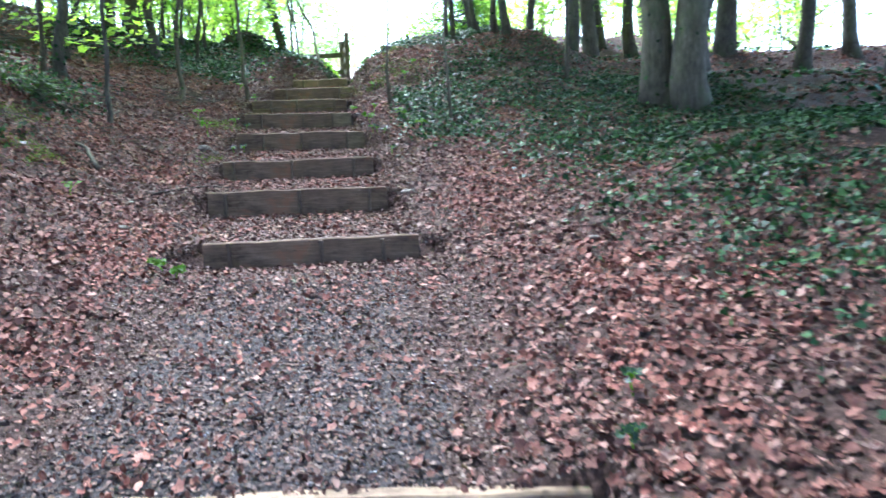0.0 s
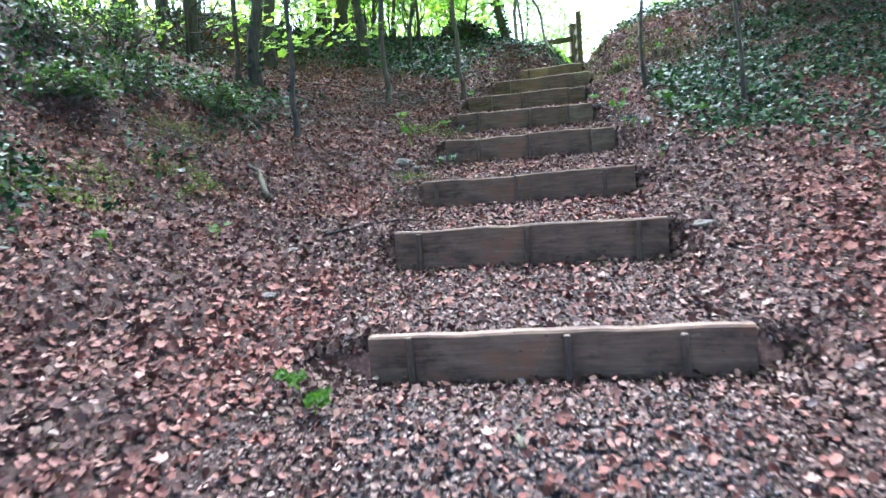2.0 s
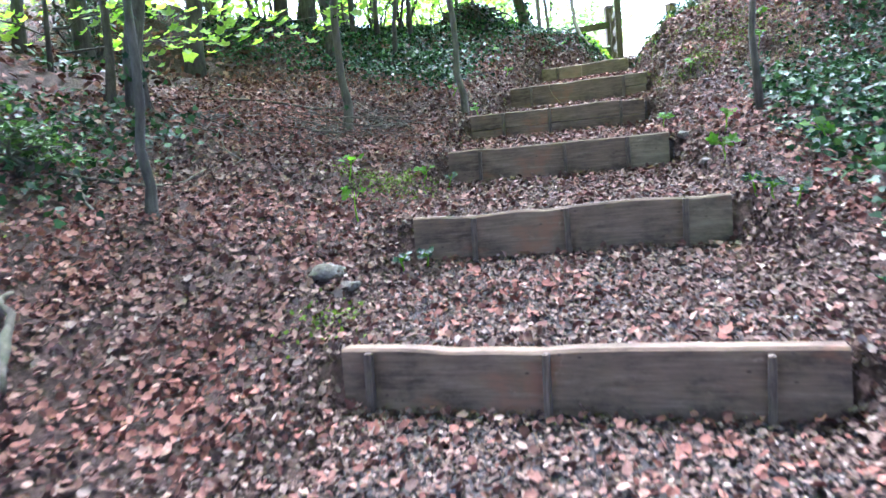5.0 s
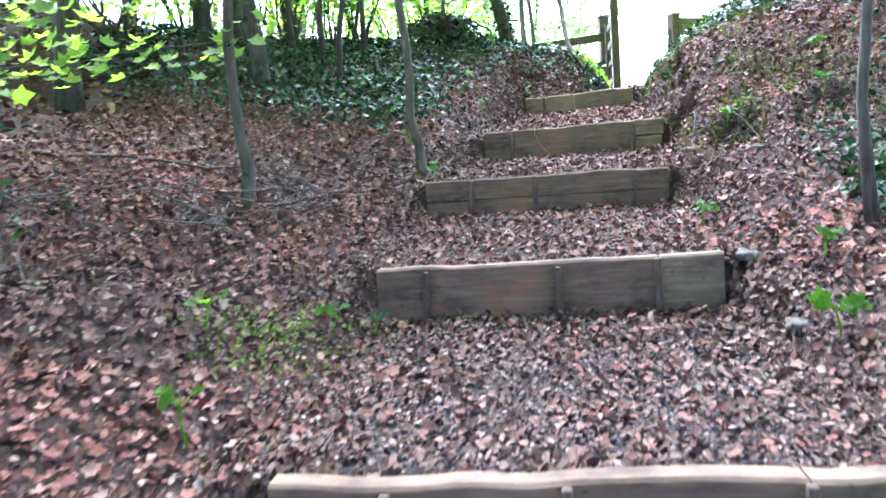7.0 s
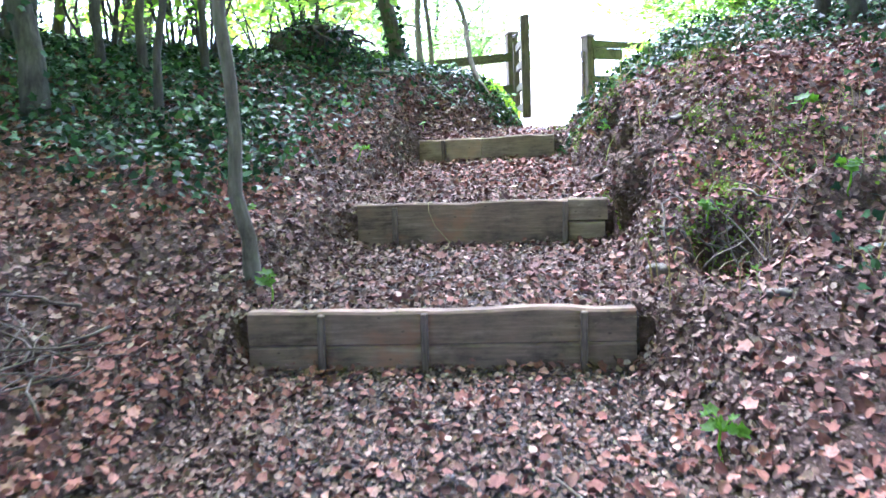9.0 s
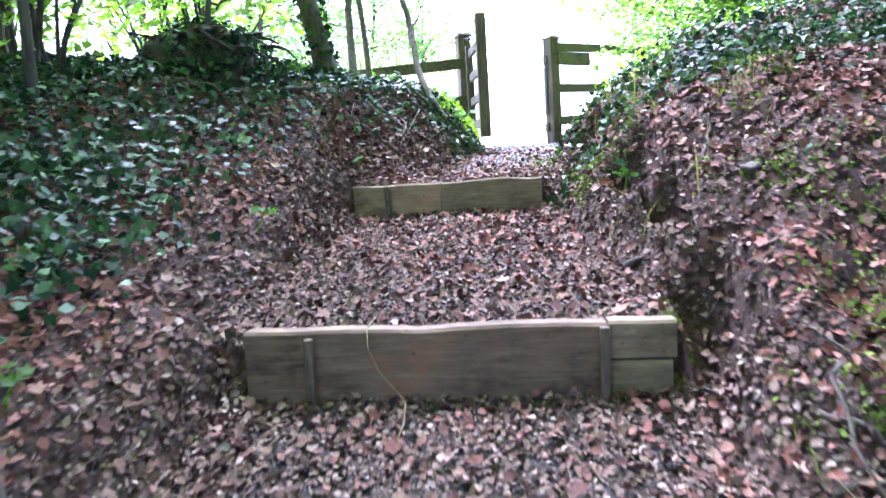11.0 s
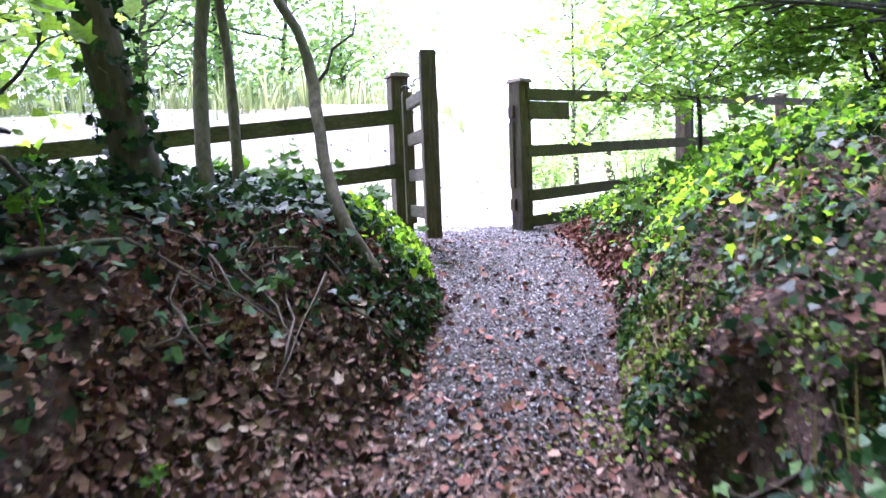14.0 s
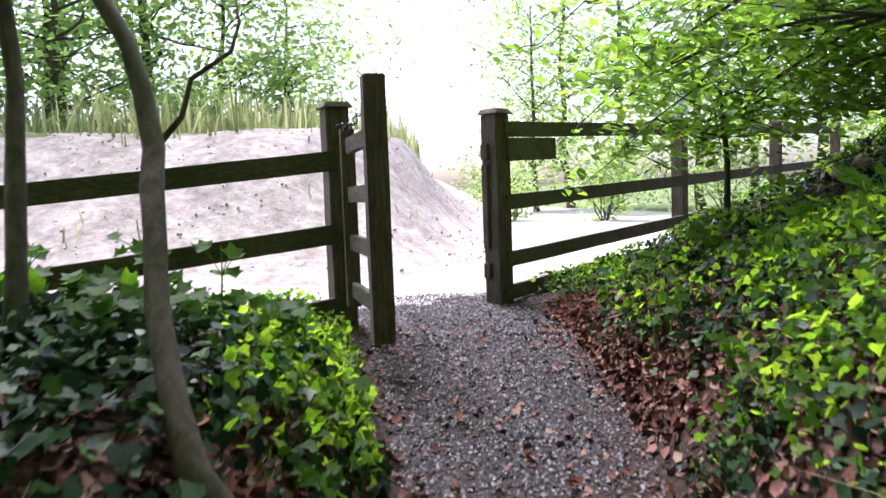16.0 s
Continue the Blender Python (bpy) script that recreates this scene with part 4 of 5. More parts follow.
shrub(-5.6, 10.9, 0.7, 1.3, 900, 0.06, M_DARK_LEAF, OVAL, "dark evergreen bush between the trunks", 330)
shrub(-6.4, 8.8, 0.8, 1.4, 900, 0.06, M_DARK_LEAF, OVAL, "dark evergreen bush between the trunks", 332)
for k, (x, y, w, h) in enumerate([(-3.85, 7.6, 0.4, 0.42), (-4.4, 7.2, 0.5, 0.5), (-3.5, 8.0, 0.35, 0.35), (-5.0, 6.5, 0.5, 0.5), (-4.6, 8.2, 0.5, 0.55), (-3.9, 6.7, 0.3, 0.25), (-5.6, 7.6, 0.5, 0.6)]):
    shrub(x, y, w, h, 700, 0.05, M_BRAMBLE, OVAL, "low dark green bramble with arching stems", 350 + k, 0.02, "bramble")
FAR = [(-5.6, 27.2, 6.5, 0.08), (-10.5, 26, 8, 0.1), (-9, 28.5, 9, 0.12), (-6.5, 29.5, 8, 0.1), (-4.8, 30.5, 8, 0.13), (-3.2, 31, 5.5, 0.08), (-1.8, 32, 4.2, 0.07), (-11, 31, 10, 0.14), (-7.5, 33, 11, 0.15), (-13, 27, 9, 0.13), (-15.5, 24, 9, 0.13),
       (6.2, 37, 7, 0.1), (8.0, 34, 9, 0.12), (9.0, 31, 9, 0.12), (11, 29, 10, 0.14), (13, 27, 10, 0.14), (15.5, 25, 10, 0.14), (8.5, 40, 11, 0.15), (13, 35, 11, 0.15), (18, 29, 11, 0.15), (17, 22, 10, 0.14), (20, 19, 10, 0.14)]
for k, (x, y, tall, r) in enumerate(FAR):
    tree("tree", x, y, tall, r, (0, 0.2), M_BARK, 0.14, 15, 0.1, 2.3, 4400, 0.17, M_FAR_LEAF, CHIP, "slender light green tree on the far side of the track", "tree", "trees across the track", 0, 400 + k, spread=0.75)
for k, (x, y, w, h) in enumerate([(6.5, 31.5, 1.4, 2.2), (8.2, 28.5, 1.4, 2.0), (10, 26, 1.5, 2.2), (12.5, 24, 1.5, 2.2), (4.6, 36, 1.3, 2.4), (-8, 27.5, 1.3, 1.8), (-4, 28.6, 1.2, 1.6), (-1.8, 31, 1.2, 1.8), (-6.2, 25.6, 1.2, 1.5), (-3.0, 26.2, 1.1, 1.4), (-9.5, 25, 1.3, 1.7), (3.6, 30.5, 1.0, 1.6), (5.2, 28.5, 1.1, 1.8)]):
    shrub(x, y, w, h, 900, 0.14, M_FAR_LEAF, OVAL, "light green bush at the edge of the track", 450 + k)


# ---------------------------------------------------------------- things on the banks
def root_plate():
    g = float(height(-2.5, 14.35))
    t = thing("tree_stump", -2.5, 14.35, g - 0.05, "dark rotten tree stump wrapped in ivy stems", "stump", turn=15)
    rng = np.random.default_rng(9)
    bm = bmesh.new()
    bmesh.ops.create_icosphere(bm, subdivisions=4, radius=0.42)
    for v in bm.verts:
        p = v.co.copy()
        p.x *= 0.95
        p.y *= 0.7
        p.z = max(p.z * 0.78, -0.2) + 0.06 * noise.noise(p * 4)
        v.co = p * (1 + 0.16 * noise.noise(v.co * 3.1) + 0.08 * noise.noise(v.co * 9))
    part("body", bm, M_ROOT, t)
    for k in range(16):
        a = rng.uniform(0, 2 * math.pi)
        s = (0.26 * math.cos(a), 0.2 * math.sin(a), 0.29)
        e = (0.48 * math.cos(a + 0.4), 0.37 * math.sin(a + 0.4), rng.uniform(-0.05, 0.3))
        v, f = tube(bend(s, e, 7, 0.05, rng), np.linspace(0.02, 0.006, 7), 5)
        mesh_object("root", v.tolist(), f, M_ROOT, t, shade=True)
    a, e = rng.uniform(0, 2 * math.pi, 900), np.arcsin(rng.uniform(0, 1, 900))
    out = np.stack([np.cos(a) * np.cos(e), np.sin(a) * np.cos(e), np.sin(e)], -1)
    scatter("ivy", out * np.array([0.43, 0.33, 0.36]) * rng.uniform(0.94, 1.12, (900, 1)), out, rng.uniform(0.03, 0.055, 900), IVY_LEAF, M_IVY, t, "dark ivy leaves", 0.6, 6)


root_plate()


def fallen_stick(points, r, label, seed):
    p = np.array(points, float)
    line = []
    rng = np.random.default_rng(seed)
    for a, b in zip(p, p[1:]):
        line += list(bend((*a, 0), (*b, 0), 6, 0.012, rng))[:-1]
    line.append(np.array([*p[-1], 0]))
    line = np.array(line)
    if np.linalg.norm(p[-1] - p[0]) < 0.5:  # a short stick lies straight
        line[:, 2] = np.linspace(float(height(*p[0])), float(height(*p[-1])), len(line)) + r * 0.8
    else:
        line[:, 2] = height(line[:, 0], line[:, 1]) + r * 0.8 + 0.02 * np.sin(np.linspace(0, 3, len(line)))
    o = line[len(line) // 2]
    t = thing("fallen_stick", *o, label, "stick", "fallen sticks")
    v, f = tube(line - o, np.linspace(r, r * 0.45, len(line)), 7, 0.08, seed)
    mesh_object("stem", v.tolist(), f, M_BARK if seed % 2 else M_ROOT, t, shade=True)


fallen_stick([(-2.45, 6.8), (-2.6, 7.0), (-2.79, 7.2)], 0.024, "short pale broken stick on the brown leaves", 1)
fallen_stick([(-0.36, 12.3), (-0.2, 12.34)], 0.02, "short pale cut log lying on the bank", 14)
fallen_stick([(-0.42, 4.35), (-0.45, 4.6)], 0.012, "short brown twig on the grit below the steps", 3)
fallen_stick([(-1.85, 6.3), (-1.45, 6.55), (-1.2, 6.55)], 0.011, "thin dark twig on the fallen leaves", 2)
fallen_stick([(1.3, 5.9), (1.75, 6.05)], 0.02, "short grey stick among the ivy", 5)
fallen_stick([(-3.6, 7.9), (-3.0, 8.3), (-2.9, 8.7)], 0.014, "thin grey branch lying on the ivy bank", 7)
fallen_stick([(-3.4, 8.2), (-2.9, 7.8)], 0.012, "thin grey branch lying on the ivy bank", 9)
fallen_stick([(-3.9, 10.0), (-3.0, 10.4), (-2.6, 10.7)], 0.012, "thin grey branch lying on the leaves", 11)
fallen_stick([(-2.6, 13.9), (-2.1, 14.0), (-1.75, 14.5)], 0.022, "bent dead branch on the ivy bank", 13)
fallen_stick([(-1.2, 14.4), (-0.95, 14.6)], 0.008, "thin pale twig at the edge of the path", 15)
fallen_stick([(0.3, 13.9), (0.75, 14.1)], 0.012, "thin dark twig on the ivy bank", 4)
fallen_stick([(-0.55, 9.8), (-0.75, 10.1)], 0.006, "small pale twig on the tread", 17)
fallen_stick([(-0.95, 12.4), (-0.8, 12.7)], 0.006, "small pale twig on the tread", 19)


def stone(x, y, size, label, seed, squash=0.55):
    bm = bmesh.new()
    bmesh.ops.create_icosphere(bm, subdivisions=3, radius=size)
    o = Vector((seed * 3.7, seed * 1.3, 0))
    for v in bm.verts:
        k = 1 + 0.42 * noise.noise(v.co / size * 1.2 + o) + 0.14 * noise.noise(v.co / size * 3 + o)
        v.co = Vector((v.co.x * 1.2, v.co.y, v.co.z * squash)) * k
    me = bpy.data.meshes.new("stone")
    bm.to_mesh(me)
    bm.free()
    me.polygons.foreach_set("use_smooth", [True] * len(me.polygons))
    me.materials.append(M_STONE)
    ob = new("stone", me)
    ob.matrix_world = pose(x, y, float(height(x, y)) + size * squash * 0.45, 0, 0, seed * 47)
    tagged(ob, label, "stone", "stones by the path")


for k, (x, y, s) in enumerate([(-1.75, 7.78, 0.11), (-1.63, 7.72, 0.06), (0.26, 7.24, 0.07), (0.32, 6.13, 0.09), (1.33, 4.3, 0.06), (-0.2, 9.6, 0.07), (-0.12, 9.15, 0.06), (-1.9, 6.0, 0.05),
                               (-1.2, 5.2, 0.045), (-0.1, 11.0, 0.06), (0.02, 10.6, 0.05), (-0.25, 11.05, 0.07), (0.1, 12.35, 0.06), (-1.75, 5.4, 0.06), (-0.63, 4.1, 0.03), (-0.1, 4.05, 0.035)]):
    stone(x, y, s * 0.62, "rounded pale grey-brown stone half sunk in leaves", k + 1)


def trailing_string():
    """A thin pale string hanging over the face of a step on to the tread below."""
    sy, sz = STEPS[6][0], STEPS[6][1]
    line = np.array([(-1.23, sy + 0.22, sz + 0.005), (-1.235, sy + 0.06, sz + 0.006), (-1.235, sy + 0.02, sz + 0.004), (-1.23, sy - 0.02, sz - 0.04), (-1.2, sy - 0.03, sz - 0.11),
                     (-1.15, sy - 0.04, sz - 0.17), (-1.125, sy - 0.08, sz - 0.19), (-1.12, sy - 0.22, sz - 0.2), (-1.13, sy - 0.3, sz - 0.21)])
    o = line[4].copy()
    t = thing("string", *o, "thin pale string trailing over the board step", "string")
    v, f = tube(line - o, [0.0022] * len(line), 6)
    mesh_object("strand", v.tolist(), f, M_STALK, t, shade=True)


trailing_string()


def bank_roots():
    rng = np.random.default_rng(17)
    runs = [((-0.30, 12.0), (-0.28, 11.9), (-0.16, 11.55), (-0.02, 11.3)), ((-0.2, 11.3), (-0.05, 11.15), (0.12, 11.25)), ((-0.25, 11.15), (0.0, 11.0), (0.1, 10.8)),
            ((-0.02, 13.6), (0.05, 13.4), (0.08, 13.2)), ((-0.2, 13.9), (-0.05, 13.7), (0.1, 13.55)), ((-0.02, 12.5), (0.05, 12.6), (0.12, 12.8)), ((-1.3, 14.9), (-1.12, 14.8), (-1.0, 14.6)),
            ((-1.1, 15.05), (-1.0, 14.85), (-1.05, 14.6))]
    for k, run in enumerate(runs):
        p = np.array(run)
        t = np.linspace(0, len(p) - 1, 14)
        x, y = np.interp(t, range(len(p)), p[:, 0]), np.interp(t, range(len(p)), p[:, 1])
        z = height(x, y) + 0.006 + 0.03 * np.sin(np.linspace(0, np.pi, 14))
        line = np.stack([x, y, z], -1) + rng.normal(size=(14, 3)) * 0.008
        o = line[7].copy()
        ob = thing("tree_root", *o, "bare grey-brown root looping out of the eroded bank", "root", "roots in the bank")
        v, f = tube(line - o, np.linspace(0.016, 0.005, 14) * 0.55, 7, 0.1, k)
        mesh_object("stem", v.tolist(), f, M_ROOT, ob, shade=True)


bank_roots()


# ---------------------------------------------------------------- leaves, stones and grass on the ground
def spots(count, x0, x1, y0, y1, chance, seed):
    rng = np.random.default_rng(seed)
    x, y = rng.uniform(x0, x1, count), rng.uniform(y0, y1, count)
    keep = rng.random(count) < chance(x, y)
    return x[keep], y[keep]


def ivy_share(x, y):
    """How thickly ivy covers the ground, from 0 to 1."""
    dl, dr = off_path(x, y)
    n = 0.5 + 0.5 * vnoise(x, y, 1.3, 21) * 0.7 + 0.3 * vnoise(x, y, 0.5, 22)
    right_low = smooth((dr - 0.5 - 0.03 * (12 - y)) / 1.5) * smooth((13 - y) / 2) * (0.2 + 1.0 * n)
    right_top = smooth((dr - 0.03) / 0.3) * smooth((y - 12.8) / 1.0) * (0.45 + 0.9 * n) * smooth((19 - y) / 0.7)
    right_mid = smooth((dr - 0.2) / 0.5) * smooth((y - 7.2) / 0.8) * smooth((11 - y) / 1.0) * (0.25 + n)
    left_low = smooth((dl - 1.3) / 0.8) * smooth((n - 0.4) / 0.25) * smooth((10.5 - y) / 1.5) * 0.8
    left_top = smooth((dl - 0.3 + 0.28 * smooth((y - 14) / 0.8)) / 0.6) * smooth((y - 11.2) / 1.0) * (0.25 + 0.9 * n + 0.5 * smooth((y - 14.4) / 0.8)) * (1 - 0.6 * smooth((y - 13.3) / 0.5) * smooth((15.5 - y) / 0.6) * smooth((1.0 - dl) / 0.4))
    return np.clip(np.maximum.reduce([right_low, right_top, right_mid, left_low, left_top]), 0, 1) * (1 - 0.4 * hollow(x, y))


def lay(name, count, box, chance, size, outline, material, label, lift, tilt, seed, category="leaves"):
    x, y = spots(count, *box, chance, seed)
    rng = np.random.default_rng(seed + 1)
    s = rng.uniform(*size, len(x))
    p = np.stack([x, y, height(x, y) + rng.uniform(*lift, len(x))], -1)
    return tagged(scatter(name, p, slope(x, y), s, outline, material, None, "", tilt, seed), label, category, kind="stuff")


def blades(name, count, box, chance, tall, material, label, seed, lean=0.35, wide=1.0):
    """Upright grass blades and stalks that bend over at the tip."""
    x, y = spots(count, *box, chance, seed)
    rng = np.random.default_rng(seed + 1)
    n = len(x)
    h = rng.uniform(*tall, n)
    a, b = rng.uniform(0, 2 * np.pi, n), rng.normal(size=n) * lean
    side = np.stack([np.cos(a), np.sin(a), 0 * a], -1)
    tip = np.stack([-np.sin(a) * b, np.cos(a) * b, 1 - 0.4 * np.abs(b)], -1) * h[:, None]
    foot = np.stack([x, y, height(x, y) - 0.02], -1)
    w = (wide * rng.uniform(0.004, 0.012, n))[:, None] * side
    mid = foot + tip * np.array([0.4, 0.4, 0.62])
    pts = np.stack([foot - w, foot + w, mid + 0.8 * w, foot + tip, mid - 0.8 * w], 1).reshape(-1, 3)
    faces = [f for i in range(n) for f in ((5 * i, 5 * i + 1, 5 * i + 2, 5 * i + 4), (5 * i + 4, 5 * i + 2, 5 * i + 3))]
    return tagged(mesh_object(name, pts.tolist(), faces, material), label, "grass", kind="stuff")


def litter_share(x, y):
    dl, dr = off_path(x, y)
    d = dl + dr
    on = np.interp(y, [0, 4, 5, 8, 10, 13, 14.2, 15, 18], [0.16, 0.26, 0.34, 0.42, 0.48, 0.42, 0.24, 0.1, 0.05])
    share = on + (1 - on) * smooth((d + 0.15 * vnoise(x, y, 0.4, 31)) / 0.45)
    share = share * (1 - 0.6 * hollow(x, y)) * (1 - (0.72 + 0.2 * smooth((y - 14.2) / 0.8)) * ivy_share(x, y)) * smooth((18.0 - y) / 0.6)
    pile = np.exp(-((x - 0.42 - 0.1 * (y - 16.5)) / 0.17) ** 2) * smooth((y - 15.4) / 0.8) * smooth((18 - y) / 0.6)
    return np.clip(np.maximum(share, 0.9 * pile), 0, 1)


NEAR = (-4.2, 3.2, 1.0, 18.0)
lay("leaf_litter", 44000, NEAR, lambda x, y: litter_share(x, y) * (0.35 + 0.65 * smooth(sum(off_path(x, y)) / 0.3)), (0.024, 0.058), LOBED, M_LITTER, "thick carpet of fallen red-brown leaves", (0.002, 0.03), 0.45, 51)
lay("leaf_litter", 185000, NEAR, litter_share, (0.015, 0.042), FOLDED, M_LITTER, "thick carpet of curled red-brown leaves", (0.002, 0.03), 0.55, 53)
lay("leaf_litter", 60000, (-10, 11, 0.0, 16.5), lambda x, y: litter_share(x, y) * ((x < -4.2) | (x > 3.2)), (0.045, 0.085), FOLDED, M_LITTER, "fallen brown leaves under the trees", (0.004, 0.03), 0.5, 55)
lay("leaf_crumbs", 230000, (-2.4, 1.2, 1.0, 18.0), lambda x, y: smooth((0.75 - sum(off_path(x, y))) / 0.6) * np.interp(y, [1, 4, 14, 15, 18], [0.55, 0.8, 1, 0.4, 0.2]), (0.008, 0.024), CHIP, M_CRUMB,
    "crumbled pale leaf scraps trodden into the path", (0.001, 0.01), 0.35, 57)
lay("leaf_litter", 170000, (-2.2, 0.8, 1.5, 14.6), lambda x, y: smooth((0.3 - sum(off_path(x, y))) / 0.3) * smooth((14.6 - y) / 0.8) * (0.45 + 0.55 * smooth((y - 3.5) / 1.2)), (0.01, 0.027), FOLDED, M_SCRAP, "small broken brown leaves trodden on to the treads", (0.001, 0.014), 0.45, 52)
lay("gravel", 46000, (-2.0, 1.2, 0.6, 18.6), lambda x, y: smooth((0.25 - sum(off_path(x, y)) + 0.25 * vnoise(x, y, 0.5, 33)) / 0.5) * np.interp(y, [1, 4.6, 5, 13, 14.5, 18], [0.7, 0.45, 0.1, 0.08, 0.9, 1]), (0.006, 0.022), PEBBLE, M_GRAVEL,
    "loose grey gravel on the path", (-0.003, 0.004), 0.6, 59, "gravel")
lay("leaf_litter", 9000, (-1.7, -0.6, 13.6, 17.2), lambda x, y: litter_share(x, y) * (x < np.interp(y, EDGE_Y, EDGE_L) + 0.06), (0.025, 0.055), CURLED, M_LITTER, "drift of red-brown leaves under the ivy edge", (0.002, 0.03), 0.5, 56)
lay("leaf_litter", 16000, (-0.2, 1.3, 14.9, 18.0), lambda x, y: litter_share(x, y) * (x > np.interp(y, EDGE_Y, EDGE_R) - 0.04), (0.03, 0.06), CURLED, M_LITTER, "drift of red-brown leaves beside the gate path", (0.002, 0.03), 0.5, 54)
lay("gravel", 95000, (-1.3, 0.9, 13.7, 18.6), lambda x, y: smooth((0.12 - sum(off_path(x, y))) / 0.3) * smooth((y - 13.7) / 0.8), (0.008, 0.021), GRIT, M_GRAVEL, "fine blue-grey gravel by the gate", (0.0, 0.004), 0.4, 48, "gravel")


def step_ends(x, y):
    near = [np.exp(-((x - ex) / 0.15) ** 2 - ((y - sy + 0.1) / 0.25) ** 2) for sy, sz, xl, xr, face, skew in STEPS for ex in (xl - 0.13, xr + 0.13)]
    return np.maximum.reduce(near)


lay("leaf_litter", 90000, (-2.2, 0.7, 4.4, 14.0), step_ends, (0.016, 0.038), FOLDED, M_SCRAP, "leaves gathered at the ends of the steps", (0.002, 0.04), 0.7, 58)


def steep(x, y):
    """0 on flat ground, 1 on steep faces."""
    e = 0.03
    g = np.hypot(height(x + e, y) - height(x - e, y), height(x, y + e) - height(x, y - e)) / (2 * e)
    return np.clip((g - 0.55) / 1.2, 0, 1)


lay("leaf_litter", 130000, (-2.4, 1.2, 4.4, 15.5), lambda x, y: steep(x, y) * (1 - 0.45 * ivy_share(x, y)) * np.where(hollow(x, y) > 0.4, 0.25, 0.9), (0.014, 0.036), FOLDED, M_SCRAP, "leaves caught on the steep faces of the bank", (0.004, 0.03), 0.9, 50)
lay("ivy_carpet", 60000, (-2.2, 1.6, 13.2, 17.6), lambda x, y: steep(x, y) * np.where(x > -0.5, smooth((vnoise(x, y, 0.3, 26) + 0.1) / 0.5), smooth((y - 14.5) / 0.4) * smooth((vnoise(x, y, 0.35, 29) + 0.5) / 0.5)), (0.022, 0.046), IVY_LEAF, M_IVY, "small dark ivy leaves clinging to the bank faces", (0.0, 0.06), 1.1, 60, "ivy")
lay("ivy_carpet", 30000, (-1.6, 1.7, 13.8, 17.4), lambda x, y: np.maximum(0.35, steep(x, y)) * np.where(x > 0, ivy_share(x, y) * smooth((vnoise(x, y, 0.27, 27) + 0.15) / 0.4) * smooth((y - 13.9) / 1.2), smooth((y - 15.2) / 0.5) * smooth((0.55 - off_path(x, y)[0]) / 0.3) * smooth(off_path(x, y)[0] / 0.08)), (0.022, 0.05), IVY_LEAF, M_IVY_FRESH, "fresh green ivy leaves hanging down the bank faces", (0.03, 0.15), 1.0, 70, "ivy")
lay("moss", 60000, (-0.4, 0.9, 10.8, 15.6), lambda x, y: steep(x, y) * smooth((vnoise(x, y, 0.3, 28) - 0.05) / 0.25), (0.01, 0.026), CHIP, M_MOSS, "yellow-green moss on the eroded bank face", (0.008, 0.04), 0.9, 72, "moss")
dark_part = lambda x, y: ivy_share(x, y) * np.where((x > -0.4) & (y > 13.8), 0.45, 1)
lay("ivy_carpet", 50000, (-5.0, -0.8, 11.0, 17.6), dark_part, (0.03, 0.058), IVY_LEAF, M_IVY, "dark glossy ivy trailing over the bank", (0.01, 0.13), 0.6, 61, "ivy")
lay("ivy_carpet", 80000, (0.2, 4.6, 1.5, 13.6), lambda x, y: dark_part(x, y) * smooth((vnoise(x, y, 0.4, 23) + 0.9) / 0.7), (0.022, 0.054), IVY_LEAF, M_IVY, "dark glossy ivy among fallen leaves on the slope", (0.01, 0.08), 0.55, 62, "ivy")
lay("ivy_carpet", 34000, (-0.5, 3.4, 12.6, 18.6), dark_part, (0.025, 0.05), IVY_LEAF, M_IVY, "dark glossy ivy hanging over the bank", (0.01, 0.12), 0.6, 64, "ivy")
lay("ivy_carpet", 14000, (-5.0, -2.3, 4.0, 11.0), dark_part, (0.03, 0.06), IVY_LEAF, M_IVY, "dark ivy clumps on the leafy slope", (0.01, 0.1), 0.6, 66, "ivy")
lay("ivy_carpet", 14000, (-10, 10, 2, 17), lambda x, y: ivy_share(x, y) * ((x < -5.0) | (x > 4.6)), (0.06, 0.11), HEART, M_IVY, "dark ivy under the far trees", (0.02, 0.1), 0.5, 63, "ivy")
# bright leaves thin out beyond x = 1, standing in for shade on that bank
lay("ivy_carpet", 70000, (-3.2, 3.4, 13.0, 18.4), lambda x, y: ivy_share(x, y) * np.where(x > -0.5, 0.6 * smooth((y - 13.9) / 1.5) * smooth((vnoise(x, y, 0.33, 24) + 0.35) / 0.6) * (1 - 0.6 * smooth((x - 1.0) / 0.7)), np.maximum(smooth((y - 15.9) / 0.7), smooth((y - 15.0) / 0.6) * smooth((0.5 - off_path(x, y)[0]) / 0.3))), (0.022, 0.048), IVY_LEAF, M_IVY_FRESH,
    "fresh green ivy and seedlings on the bank", (0.02, 0.15), 0.8, 65, "ivy")
MOSSY = [(-3.28, 6.15, 0.16), (-2.99, 6.46, 0.2), (-2.8, 6.55, 0.13), (-3.4, 7.2, 0.2), (-1.9, 8.95, 0.2), (-3.1, 5.6, 0.25), (0.25, 13.2, 0.25), (0.1, 12.6, 0.22), (-0.1, 14.1, 0.25), (0.12, 14.5, 0.2), (0.15, 11.5, 0.2), (-1.55, 7.4, 0.12)]
lay("moss", 190000, (-3.8, 0.7, 5.2, 15), lambda x, y: np.clip(sum(np.exp(-((x - a) / r) ** 2 - ((y - b) / r) ** 2) for a, b, r in MOSSY), 0, 0.8) * smooth((vnoise(x, y, 0.2, 41) + 0.4) / 0.3), (0.01, 0.026), CHIP, M_MOSS,
    "soft green moss cushions on the bank", (0.02, 0.06), 0.8, 67, "moss")
